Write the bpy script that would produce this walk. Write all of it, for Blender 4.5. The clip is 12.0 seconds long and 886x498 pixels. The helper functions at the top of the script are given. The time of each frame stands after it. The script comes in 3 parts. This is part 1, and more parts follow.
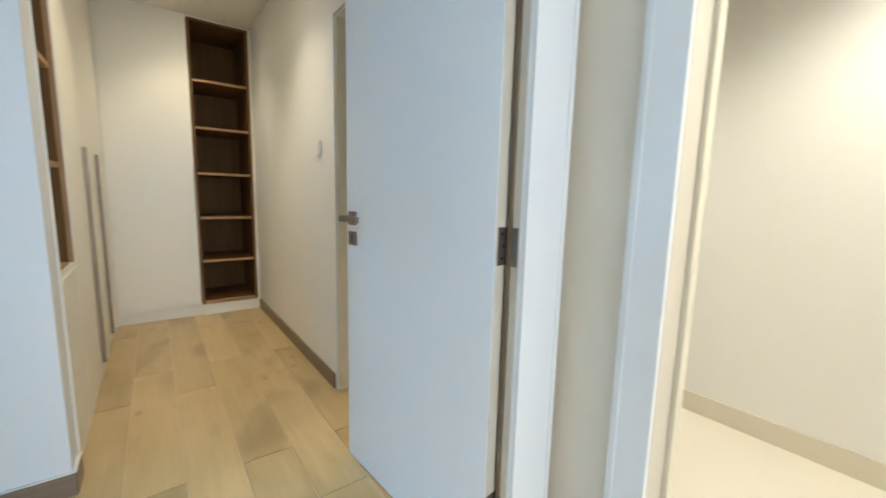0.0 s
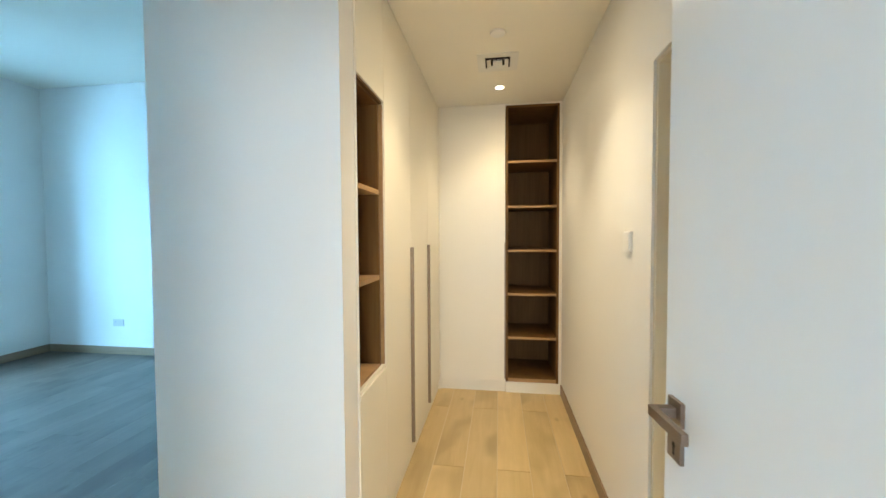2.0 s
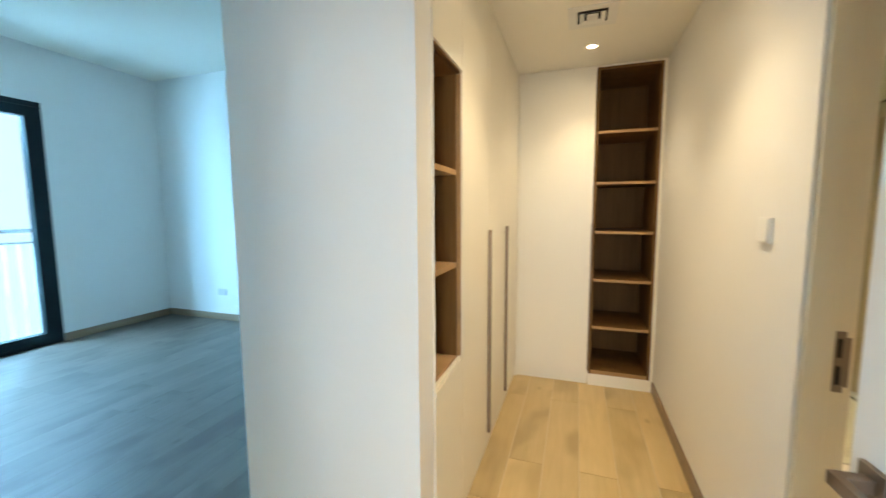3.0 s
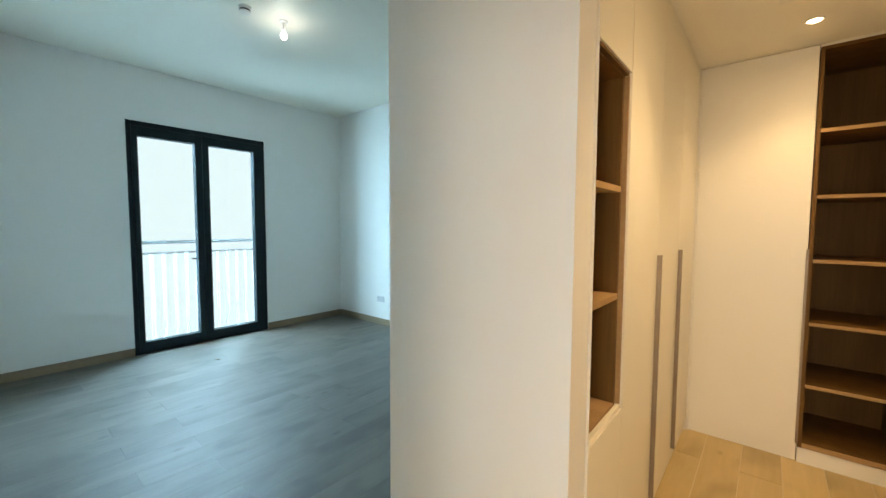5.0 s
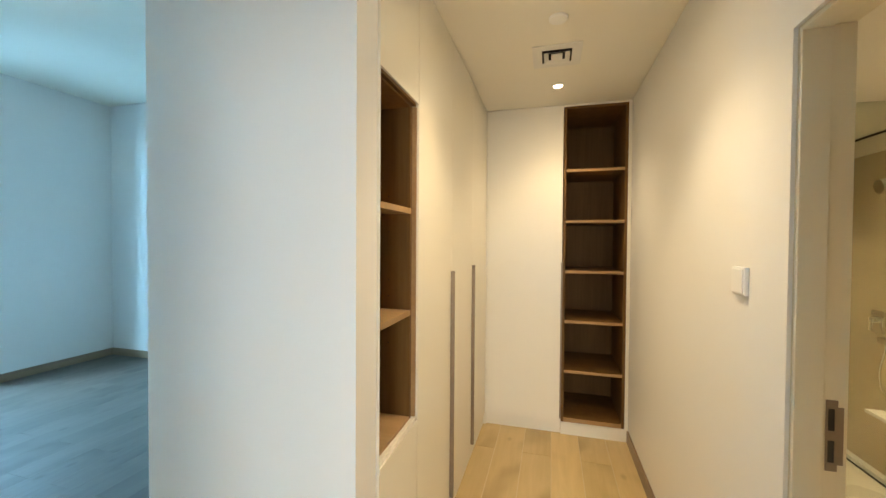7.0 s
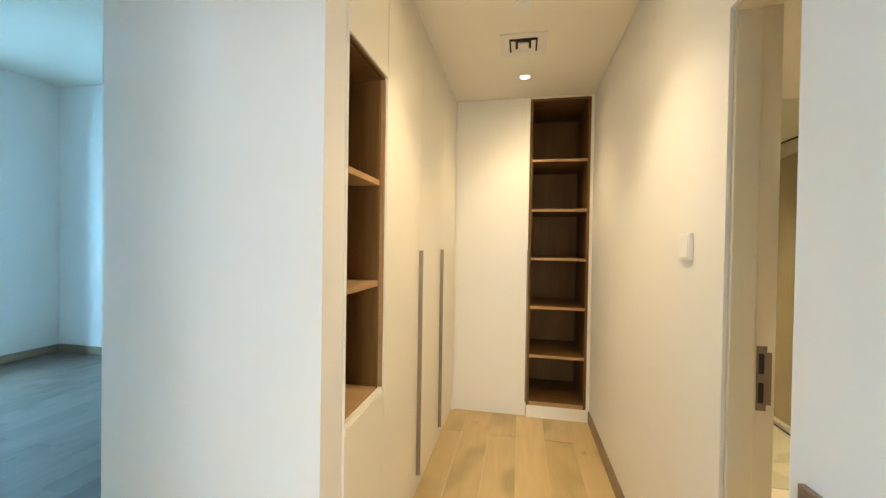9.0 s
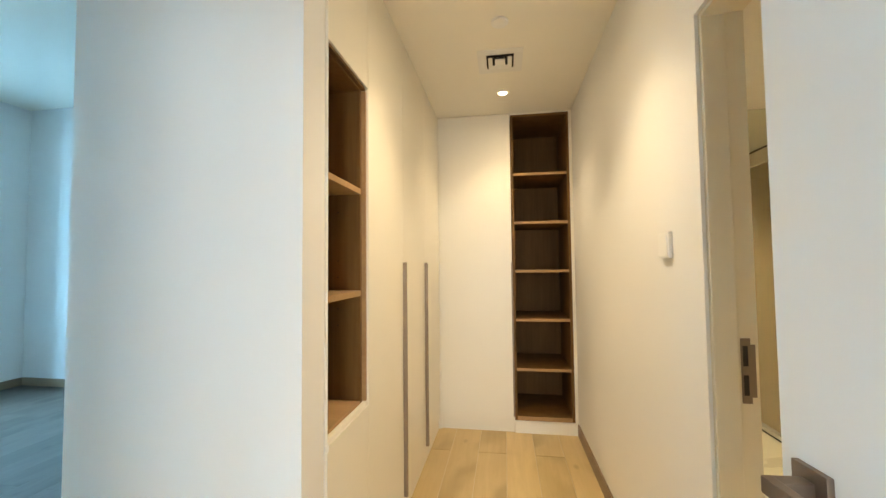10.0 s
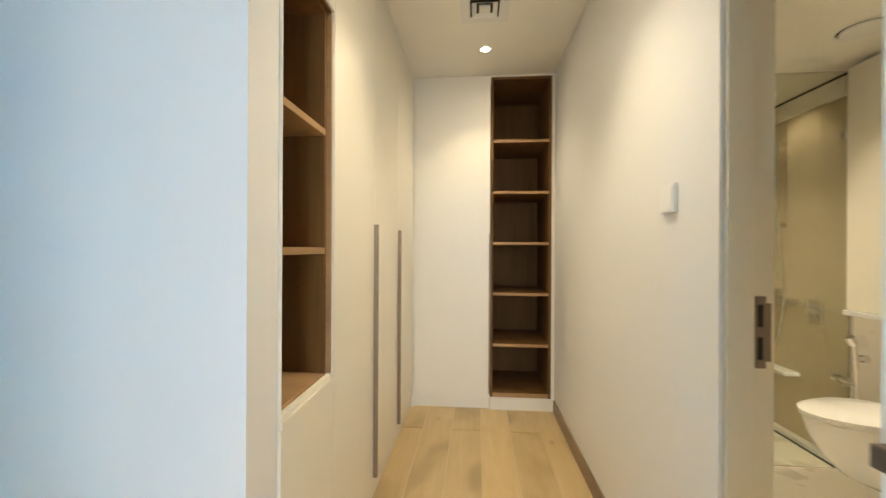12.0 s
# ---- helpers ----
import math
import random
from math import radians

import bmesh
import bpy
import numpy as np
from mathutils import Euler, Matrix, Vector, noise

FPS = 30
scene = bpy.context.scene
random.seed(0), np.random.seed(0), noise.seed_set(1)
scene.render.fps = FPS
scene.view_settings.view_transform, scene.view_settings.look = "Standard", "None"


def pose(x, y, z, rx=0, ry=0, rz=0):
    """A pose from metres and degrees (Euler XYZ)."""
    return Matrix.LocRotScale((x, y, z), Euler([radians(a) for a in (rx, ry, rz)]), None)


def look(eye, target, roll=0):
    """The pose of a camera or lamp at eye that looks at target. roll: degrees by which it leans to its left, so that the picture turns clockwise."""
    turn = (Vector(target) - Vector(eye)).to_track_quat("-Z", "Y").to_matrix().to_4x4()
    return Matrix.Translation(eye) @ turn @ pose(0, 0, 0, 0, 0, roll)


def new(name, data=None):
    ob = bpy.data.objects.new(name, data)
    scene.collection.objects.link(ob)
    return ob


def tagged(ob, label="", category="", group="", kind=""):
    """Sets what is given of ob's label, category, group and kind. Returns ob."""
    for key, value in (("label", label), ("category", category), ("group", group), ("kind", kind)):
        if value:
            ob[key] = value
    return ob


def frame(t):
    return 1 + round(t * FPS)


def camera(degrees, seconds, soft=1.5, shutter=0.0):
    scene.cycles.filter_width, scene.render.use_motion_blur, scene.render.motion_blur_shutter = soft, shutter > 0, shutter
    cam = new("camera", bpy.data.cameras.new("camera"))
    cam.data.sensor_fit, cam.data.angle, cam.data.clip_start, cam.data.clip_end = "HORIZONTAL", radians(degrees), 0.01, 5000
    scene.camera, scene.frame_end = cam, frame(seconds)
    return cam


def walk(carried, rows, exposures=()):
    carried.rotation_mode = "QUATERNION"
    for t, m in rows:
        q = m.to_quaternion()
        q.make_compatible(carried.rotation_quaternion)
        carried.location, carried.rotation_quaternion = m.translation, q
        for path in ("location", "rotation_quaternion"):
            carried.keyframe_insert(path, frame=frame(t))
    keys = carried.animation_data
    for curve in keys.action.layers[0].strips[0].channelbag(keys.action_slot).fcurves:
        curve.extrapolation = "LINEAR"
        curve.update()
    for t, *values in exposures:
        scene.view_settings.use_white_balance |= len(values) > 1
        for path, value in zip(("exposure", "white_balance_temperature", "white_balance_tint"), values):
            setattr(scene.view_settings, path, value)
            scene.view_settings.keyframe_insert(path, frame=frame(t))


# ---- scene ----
cam = camera(97.6, 12.0, soft=1.4, shutter=0.3)
PATH = [
    (0, (0.361, 0.089, 1.146), (1.546, 1.677, 0.875), 1.4),
    (0.5, (0.492, 0.228, 1.189), (1.204, 2.053, 0.785), 0.3),
    (1, (0.609, 0.397, 1.224), (0.721, 2.384, 1.024), -1.6),
    (1.5, (0.659, 0.526, 1.364), (0.402, 2.509, 1.327), 1.6),
    (2, (0.61, 0.645, 1.438), (0.325, 2.623, 1.365), -0.3),
    (2.5, (0.54, 0.722, 1.471), (0.24, 2.69, 1.276), -0.4),
    (3, (0.546, 0.794, 1.478), (-0.101, 2.676, 1.279), -0.3),
    (3.5, (0.509, 0.807, 1.49), (-0.704, 2.387, 1.307), -0.3),
    (3.7, (0.505, 0.804, 1.494), (-0.869, 2.248, 1.325), -0.4),
    (5.3, (0.475, 0.902, 1.512), (-0.729, 2.496, 1.419), 0.6),
    (5.5, (0.491, 0.912, 1.522), (-0.594, 2.59, 1.437), 0.6),
    (6, (0.56, 0.952, 1.52), (-0.24, 2.784, 1.465), 0.8),
    (6.5, (0.57, 0.967, 1.52), (-0.038, 2.872, 1.479), 0.8),
    (7, (0.583, 0.98, 1.52), (0.046, 2.907, 1.483), 0.4),
    (9, (0.606, 0.951, 1.398), (0.215, 2.912, 1.374), 0.9),
    (9.5, (0.604, 0.952, 1.362), (0.247, 2.92, 1.384), -0.0),
    (10, (0.608, 0.964, 1.341), (0.296, 2.937, 1.428), -0.6),
    (10.5, (0.608, 0.976, 1.317), (0.375, 2.958, 1.447), -0.5),
    (11, (0.605, 0.999, 1.3), (0.47, 2.988, 1.459), 0.2),
    (11.5, (0.591, 1.031, 1.277), (0.527, 3.029, 1.348), -0.3),
    (11.7, (0.569, 1.058, 1.257), (0.528, 3.058, 1.298), 0.0),
    (12, (0.562, 1.144, 1.244), (0.391, 3.136, 1.245), 0.3),
]
EXPOSURES = [
    (0.0, 0.05, 5600, 10),
    (0.5, 0.12, 5750, 10),
    (1.0, 0.42, 5850, 11),
    (2.0, 0.5, 6300, 11),
    (3.0, 0.45, 6600, 12),
    (3.7, 0.32, 7600, 16),
    (5.4, 0.2, 8900, 20),
    (6.0, 0.24, 7200, 14),
    (7.0, 0.4, 6900, 13),
    (9.5, 0.53, 6800, 13),
    (11.0, 0.5, 6600, 14),
    (12.0, 0.42, 6000, 12),
]
walk(cam, [(t, look(eye, target, roll)) for t, eye, target, roll in PATH], EXPOSURES)

# ---- world and light ----
world = bpy.data.worlds.new("sky")
scene.world = world
world.use_nodes = True
wn = world.node_tree.nodes
sky = wn.new("ShaderNodeTexSky")
sky.sky_type = "NISHITA"
sky.sun_disc = False
sky.sun_elevation, sky.sun_rotation = radians(50), radians(120)
world.node_tree.links.new(sky.outputs["Color"], wn["Background"].inputs["Color"])
wn["Background"].inputs["Strength"].default_value = 0.12

DAY = (0.27, 0.64, 1.0)
HALL = (0.82, 0.91, 1.0)
WARM = (1.0, 0.81, 0.52)


def lamp_object(name, kind, power, colour, m, **more):
    data = bpy.data.lights.new(name, kind)
    data.energy, data.color = power, colour
    for key, value in more.items():
        if key == "size":
            data.shape, data.size = "RECTANGLE", value[0]
            data.size_y = value[1]
        elif key == "spot":
            data.spot_size, data.spot_blend = radians(value[0]), value[1]
        elif key == "soft":
            data.shadow_soft_size = value
    ob = new(name, data)
    ob.matrix_world = m
    return ob


sun = lamp_object("sun", "SUN", 0.8, (1.0, 0.95, 0.88), look((0, 0, 0), (0.5, 0.6, -0.9)))
sun.data.angle = radians(12)
# sky light at balcony door and assumed living-room window, added hall fill, room lamps
lamp_object("balcony_daylight", "AREA", 380, DAY, look((-5.95, 2.73, 3.05), (-2.5, 2.73, 0.9)), size=(1.6, 0.7))
lamp_object("balcony_daylight_south", "AREA", 270, DAY, look((-6.1, 0.95, 1.4), (-4.2, 3.6, 1.3)), size=(0.9, 2.3))
lamp_object("balcony_daylight_north", "AREA", 1680, DAY, look((-9.0, 6.5, 1.9), (-3.0, 2.2, 1.2)), size=(1.7, 2.8))
lamp_object("living_room_daylight", "AREA", 44, HALL, look((-0.1, -3.55, 1.5), (0.3, 1.0, 1.2)), size=(1.7, 2.2))
# added fill that brightens the partition; no window is known here
lamp_object("hall_fill_light", "AREA", 115, HALL, look((1.56, -2.9, 1.45), (-0.3, 1.2, 1.3)), size=(1.5, 2.1))
for x, y, power in ((0.616, 3.78, 27), (0.606, 2.52, 51)):
    lamp_object("downlight_beam", "SPOT", power, WARM, look((x, y, 2.575), (x, y, 0)), spot=(106, 0.85), soft=0.035)
    lamp_object("downlight_spill", "SPOT", power * 0.17, WARM, look((x, y, 2.575), (x, y, 0)), spot=(172, 0.9), soft=0.035)
lamp_object("bedroom_bulb_light", "POINT", 2.5, (0.75, 0.92, 1.0), pose(-2.80, 2.64, 3.09), soft=0.04)
lamp_object("powder_room_light", "SPOT", 150, (1.0, 0.87, 0.63), look((2.15, -0.30, 2.5), (2.15, -0.30, 0)), spot=(136, 0.6), soft=0.05)
# the third is an added, unseen lamp to brighten the shower wall
for x, y, power in ((2.40, 2.72, 52), (2.49, 3.87, 3.5), (1.85, 4.05, 24)):
    lamp_object("bathroom_downlight_beam", "SPOT", power * 1.15, WARM, look((x, y, 2.245), (x, y, 0)), spot=(120, 0.6), soft=0.03)


# ---- materials ----
def material(name, colour, rough=0.5, metal=0.0, vary=0.0, scale=6.0, bump=0.0, bump_scale=300.0, coat=0.0):
    m = bpy.data.materials.new(name)
    m.use_nodes = True
    n, l = m.node_tree.nodes, m.node_tree.links
    b = n["Principled BSDF"]
    b.inputs["Base Color"].default_value = (*colour, 1)
    b.inputs["Roughness"].default_value = rough
    b.inputs["Metallic"].default_value = metal
    b.inputs["Coat Weight"].default_value = coat
    co = n.new("ShaderNodeTexCoord")
    if vary:
        t = n.new("ShaderNodeTexNoise")
        t.inputs["Scale"].default_value, t.inputs["Detail"].default_value = scale, 5
        l.new(co.outputs["Object"], t.inputs["Vector"])
        mix = n.new("ShaderNodeMix")
        mix.data_type = "RGBA"
        l.new(t.outputs["Fac"], mix.inputs["Factor"])
        mix.inputs["A"].default_value = (*[c * (1 - vary) for c in colour], 1)
        mix.inputs["B"].default_value = (*[min(1, c * (1 + vary)) for c in colour], 1)
        l.new(mix.outputs["Result"], b.inputs["Base Color"])
        r = n.new("ShaderNodeMapRange")
        r.inputs["To Min"].default_value, r.inputs["To Max"].default_value = rough * 0.85, min(1, rough * 1.15)
        l.new(t.outputs["Fac"], r.inputs["Value"])
        l.new(r.outputs["Result"], b.inputs["Roughness"])
    if bump:
        t2 = n.new("ShaderNodeTexNoise")
        t2.inputs["Scale"].default_value, t2.inputs["Detail"].default_value = bump_scale, 3
        l.new(co.outputs["Object"], t2.inputs["Vector"])
        bn = n.new("ShaderNodeBump")
        bn.inputs["Strength"].default_value, bn.inputs["Distance"].default_value = bump, 0.001
        l.new(t2.outputs["Fac"], bn.inputs["Height"])
        l.new(bn.outputs["Normal"], b.inputs["Normal"])
    return m


def wood(name, dark, light, rough, grain=(28.0, 1.2, 28.0), knots=0.0, streak=0.5, gloss=0.5, relief=0.25):
    """Wood grain along the object's y (planks) or z (panels), set by the stretch in grain; each piece takes another cut of it."""
    m = bpy.data.materials.new(name)
    m.use_nodes = True
    n, l = m.node_tree.nodes, m.node_tree.links
    b = n["Principled BSDF"]
    co, info = n.new("ShaderNodeTexCoord"), n.new("ShaderNodeObjectInfo")
    shift = n.new("ShaderNodeVectorMath")
    shift.operation = "MULTIPLY_ADD"
    comb = n.new("ShaderNodeCombineXYZ")
    for k in ("X", "Y", "Z"):
        l.new(info.outputs["Random"], comb.inputs[k])
    l.new(comb.outputs["Vector"], shift.inputs[0])
    shift.inputs[1].default_value = (37.0, 53.0, 71.0)
    l.new(co.outputs["Object"], shift.inputs[2])
    mp = n.new("ShaderNodeMapping")
    mp.inputs["Scale"].default_value = grain
    l.new(shift.outputs["Vector"], mp.inputs["Vector"])
    g = n.new("ShaderNodeTexNoise")
    g.inputs["Scale"].default_value, g.inputs["Detail"].default_value, g.inputs["Roughness"].default_value = 1.0, 8, 0.62
    g.inputs["Distortion"].default_value = 0.6
    l.new(mp.outputs["Vector"], g.inputs["Vector"])
    big = n.new("ShaderNodeTexNoise")
    big.inputs["Scale"].default_value, big.inputs["Detail"].default_value = 2.4, 3
    mp2 = n.new("ShaderNodeMapping")
    mp2.inputs["Scale"].default_value = tuple(0.5 + 0.06 * s for s in grain)
    l.new(shift.outputs["Vector"], mp2.inputs["Vector"])
    l.new(mp2.outputs["Vector"], big.inputs["Vector"])
    ramp = n.new("ShaderNodeValToRGB")
    ramp.color_ramp.elements[0].position, ramp.color_ramp.elements[1].position = 0.5 - streak / 2, 0.5 + streak / 2
    ramp.color_ramp.elements[0].color, ramp.color_ramp.elements[1].color = (*dark, 1), (*light, 1)
    add = n.new("ShaderNodeMath")
    add.operation = "MULTIPLY_ADD"
    l.new(big.outputs["Fac"], add.inputs[0])
    add.inputs[1].default_value = 0.55
    sub = n.new("ShaderNodeMath")
    sub.operation = "MULTIPLY"
    l.new(g.outputs["Fac"], sub.inputs[0])
    sub.inputs[1].default_value = 0.45
    l.new(sub.outputs["Value"], add.inputs[2])
    l.new(add.outputs["Value"], ramp.inputs["Fac"])
    colour = ramp.outputs["Color"]
    if knots:
        # smoky patches, and small dark knots
        mp3 = n.new("ShaderNodeMapping")
        mp3.inputs["Scale"].default_value = (5.5, 3.0, 5.5)
        l.new(shift.outputs["Vector"], mp3.inputs["Vector"])
        patch = n.new("ShaderNodeTexNoise")
        patch.inputs["Scale"].default_value, patch.inputs["Detail"].default_value, patch.inputs["Distortion"].default_value = 0.75, 1.5, 0.3
        l.new(mp3.outputs["Vector"], patch.inputs["Vector"])
        mr0 = n.new("ShaderNodeMapRange")
        mr0.interpolation_type = "SMOOTHSTEP"
        mr0.inputs["From Min"].default_value, mr0.inputs["From Max"].default_value = 0.50, 0.72
        mr0.inputs["To Min"].default_value, mr0.inputs["To Max"].default_value = 0.0, knots
        l.new(patch.outputs["Fac"], mr0.inputs["Value"])
        v = n.new("ShaderNodeTexVoronoi")
        v.inputs["Scale"].default_value = 0.9
        l.new(mp3.outputs["Vector"], v.inputs["Vector"])
        mr1 = n.new("ShaderNodeMapRange")
        mr1.interpolation_type = "SMOOTHSTEP"
        mr1.inputs["From Min"].default_value, mr1.inputs["From Max"].default_value = 0.03, 0.14
        mr1.inputs["To Min"].default_value, mr1.inputs["To Max"].default_value = knots, 0.0
        l.new(v.outputs["Distance"], mr1.inputs["Value"])
        mr = n.new("ShaderNodeMath")
        mr.operation = "MAXIMUM"
        l.new(mr0.outputs["Result"], mr.inputs[0])
        l.new(mr1.outputs["Result"], mr.inputs[1])
        km = n.new("ShaderNodeMix")
        km.data_type = "RGBA"
        l.new(mr.outputs["Value"], km.inputs["Factor"])
        l.new(colour, km.inputs["A"])
        km.inputs["B"].default_value = (*[c * 0.62 for c in dark], 1)
        colour = km.outputs["Result"]
    tone = n.new("ShaderNodeHueSaturation")
    tv = n.new("ShaderNodeMapRange")
    tv.inputs["To Min"].default_value, tv.inputs["To Max"].default_value = 0.88, 1.10
    l.new(info.outputs["Random"], tv.inputs["Value"])
    l.new(tv.outputs["Result"], tone.inputs["Value"])
    l.new(colour, tone.inputs["Color"])
    l.new(tone.outputs["Color"], b.inputs["Base Color"])
    b.inputs["Roughness"].default_value = rough
    b.inputs["Specular IOR Level"].default_value = gloss
    bn = n.new("ShaderNodeBump")
    bn.inputs["Strength"].default_value, bn.inputs["Distance"].default_value = relief, 0.0008
    l.new(g.outputs["Fac"], bn.inputs["Height"])
    l.new(bn.outputs["Normal"], b.inputs["Normal"])
    return m


def glow(name, colour, strength):
    m = bpy.data.materials.new(name)
    m.use_nodes = True
    b = m.node_tree.nodes["Principled BSDF"]
    b.inputs["Base Color"].default_value = (*colour, 1)
    b.inputs["Emission Color"].default_value = (*colour, 1)
    b.inputs["Emission Strength"].default_value = strength
    return m


def glass(name, tint=(0.95, 0.98, 0.97), rough=0.0):
    m = bpy.data.materials.new(name)
    m.use_nodes = True
    b = m.node_tree.nodes["Principled BSDF"]
    b.inputs["Base Color"].default_value = (*tint, 1)
    b.inputs["Roughness"].default_value = rough
    b.inputs["Transmission Weight"].default_value = 1.0
    b.inputs["IOR"].default_value = 1.45
    return m


PAINT = material("wall_paint", (0.80, 0.785, 0.75), 0.47, vary=0.02, scale=3.0, bump=0.12, bump_scale=220)
CEIL = material("ceiling_paint", (0.84, 0.80, 0.70), 0.5, vary=0.02, scale=2.0, bump=0.05, bump_scale=180)
LACQUER = material("cream_laminate", (0.81, 0.765, 0.645), 0.38, vary=0.015, scale=4.0, bump=0.03, bump_scale=400)
DOORWHITE = material("white_door_lacquer", (0.81, 0.81, 0.80), 0.30, vary=0.012, scale=3.0, bump=0.04, bump_scale=300)
TRIMWHITE = material("white_frame_lacquer", (0.79, 0.78, 0.75), 0.33, vary=0.015, scale=5.0, bump=0.04, bump_scale=300)
TRIMCREAM = material("cream_lacquer_and_lit_lining", (0.76, 0.69, 0.54), 0.36, vary=0.015, scale=5.0, bump=0.04, bump_scale=300)
LIPPING = material("beige_lipping", (0.60, 0.53, 0.41), 0.5, vary=0.03, scale=20)
HALLBEIGE = material("beige_hall_wall", (0.66, 0.585, 0.46), 0.55, vary=0.025, scale=3.0, bump=0.12, bump_scale=220)
GREYPLASTIC = material("pale_grey_plastic", (0.60, 0.59, 0.60), 0.35, vary=0.01, scale=20)
# one oak, two colours: dark for shaded insides, pale for lit faces
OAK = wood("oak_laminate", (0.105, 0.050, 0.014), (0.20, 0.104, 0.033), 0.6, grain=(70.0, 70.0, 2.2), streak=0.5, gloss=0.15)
LITOAK = wood("oak_laminate_lit", (0.30, 0.175, 0.075), (0.45, 0.285, 0.135), 0.55, grain=(2.5, 70.0, 70.0), streak=0.5, gloss=0.2)
PLANK = wood("oak_look_plank_tile", (0.46, 0.328, 0.142), (0.70, 0.53, 0.275), 0.36, grain=(26.0, 2.0, 26.0), knots=0.5, streak=0.6)
# same planks as PLANK, with the bedroom's dim daylight put into the colour
DIMPLANK = wood("oak_look_plank_tile_dimmed", (0.080, 0.071, 0.060), (0.152, 0.138, 0.116), 0.45, grain=(26.0, 2.0, 26.0), knots=0.6, streak=0.5, relief=0.06)
GROUT = material("tile_grout", (0.64, 0.54, 0.36), 0.8, vary=0.1, scale=40, bump=0.2, bump_scale=500)
BASE = wood("taupe_tile_skirting", (0.205, 0.142, 0.09), (0.31, 0.222, 0.142), 0.42, grain=(3.0, 3.0, 60.0))
BRONZE = material("brushed_bronze", (0.235, 0.19, 0.16), 0.4, metal=0.9, vary=0.12, scale=60, bump=0.1, bump_scale=700)
PULL = material("bronze_edge_pull", (0.26, 0.20, 0.14), 0.45, metal=0.5, vary=0.10, scale=50, bump=0.08, bump_scale=600)
# brown for the floor scrap and the strip that darkens the door gap
DARKBROWN = material("dark_brown", (0.17, 0.115, 0.06), 0.6, vary=0.08, scale=40)
# near-black colour stands in for the shade inside holes and slots
DARKHOLE = material("dark_void", (0.02, 0.018, 0.016), 0.8)
ALU = material("anthracite_aluminium", (0.008, 0.018, 0.021), 0.6, metal=0.0, vary=0.15, scale=30, bump=0.05, bump_scale=500)
ALU.node_tree.nodes["Principled BSDF"].inputs["Specular IOR Level"].default_value = 0.12
PLASTIC = material("white_plastic", (0.82, 0.81, 0.78), 0.32, vary=0.01, scale=20)
VENTWHITE = material("white_powder_coat", (0.78, 0.76, 0.71), 0.42, vary=0.02, scale=30)
CHROME = material("chrome", (0.75, 0.74, 0.72), 0.12, metal=1.0, vary=0.05, scale=20)
CERAMIC = material("white_ceramic", (0.83, 0.82, 0.78), 0.10, vary=0.01, scale=8, coat=0.4)
CREAMTILE = material("cream_porcelain_tile", (0.76, 0.70, 0.58), 0.28, vary=0.015, scale=3.0, bump=0.03, bump_scale=80)
WETTILE = material("beige_wall_tile", (0.50, 0.41, 0.27), 0.30, vary=0.06, scale=2.5, bump=0.03, bump_scale=80)
RENDER = material("pale_render", (0.74, 0.73, 0.70), 0.8, vary=0.04, scale=5, bump=0.3, bump_scale=120)
HANDRAIL = material("grey_handrail_paint", (0.10, 0.12, 0.13), 0.5, vary=0.03, scale=30)
RAILPAINT = material("pale_rail_paint", (0.58, 0.62, 0.63), 0.5, vary=0.03, scale=30)
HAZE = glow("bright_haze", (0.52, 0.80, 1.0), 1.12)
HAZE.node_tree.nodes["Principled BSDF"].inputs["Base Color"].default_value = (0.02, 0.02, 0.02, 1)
BATHGLOW = glow("dim_downlight_lens", (1.0, 0.90, 0.66), 1.6)
LAMPGLOW = glow("downlight_lens", (1.0, 0.86, 0.62), 9.0)
BULBGLOW = glow("bulb_glass", (0.85, 0.97, 1.0), 9.0)
PANE = glass("clear_pane")
SCREEN = glass("shower_glass", (0.84, 0.89, 0.80))
MIRROR = material("mirror_silver", (0.85, 0.87, 0.84), 0.03, metal=1.0)


# ---- building blocks ----
def box(bm, x0, x1, y0, y1, z0, z1, bevel=0.0, segments=2):
    made = bmesh.ops.create_cube(bm, size=1.0, matrix=Matrix.Translation(((x0 + x1) / 2, (y0 + y1) / 2, (z0 + z1) / 2)) @ Matrix.Diagonal((x1 - x0, y1 - y0, z1 - z0, 1)))
    if bevel:
        edges = list({e for v in made["verts"] for e in v.link_edges})
        bmesh.ops.bevel(bm, geom=edges, offset=bevel, segments=segments, affect="EDGES", profile=0.6)
    return bm


def boxes(*lots, bevel=0.0):
    bm = bmesh.new()
    for lot in lots:
        box(bm, *lot, bevel=bevel)
    return bm


def rod(bm, a, b, r, sides=16, r2=None):
    a, b = Vector(a), Vector(b)
    turn = (b - a).to_track_quat("Z", "Y").to_matrix().to_4x4()
    bmesh.ops.create_cone(bm, cap_ends=True, segments=sides, radius1=r, radius2=r if r2 is None else r2, depth=(b - a).length, matrix=Matrix.Translation((a + b) / 2) @ turn)
    return bm


def lathe(bm, profile, centre, sides=32, m=None):
    """A body of revolution about z from (radius, height) pairs."""
    rings = []
    for r, h in profile:
        ring = []
        for k in range(sides):
            a = 2 * math.pi * k / sides
            p = Vector((r * math.cos(a), r * math.sin(a), h))
            p = (m @ p) if m else p
            ring.append(bm.verts.new(p + Vector(centre)))
        rings.append(ring)
    for r0, r1 in zip(rings, rings[1:]):
        for k in range(sides):
            bm.faces.new((r0[k], r0[(k + 1) % sides], r1[(k + 1) % sides], r1[k]))
    bm.faces.new(rings[0][::-1])
    bm.faces.new(rings[-1])
    return bm


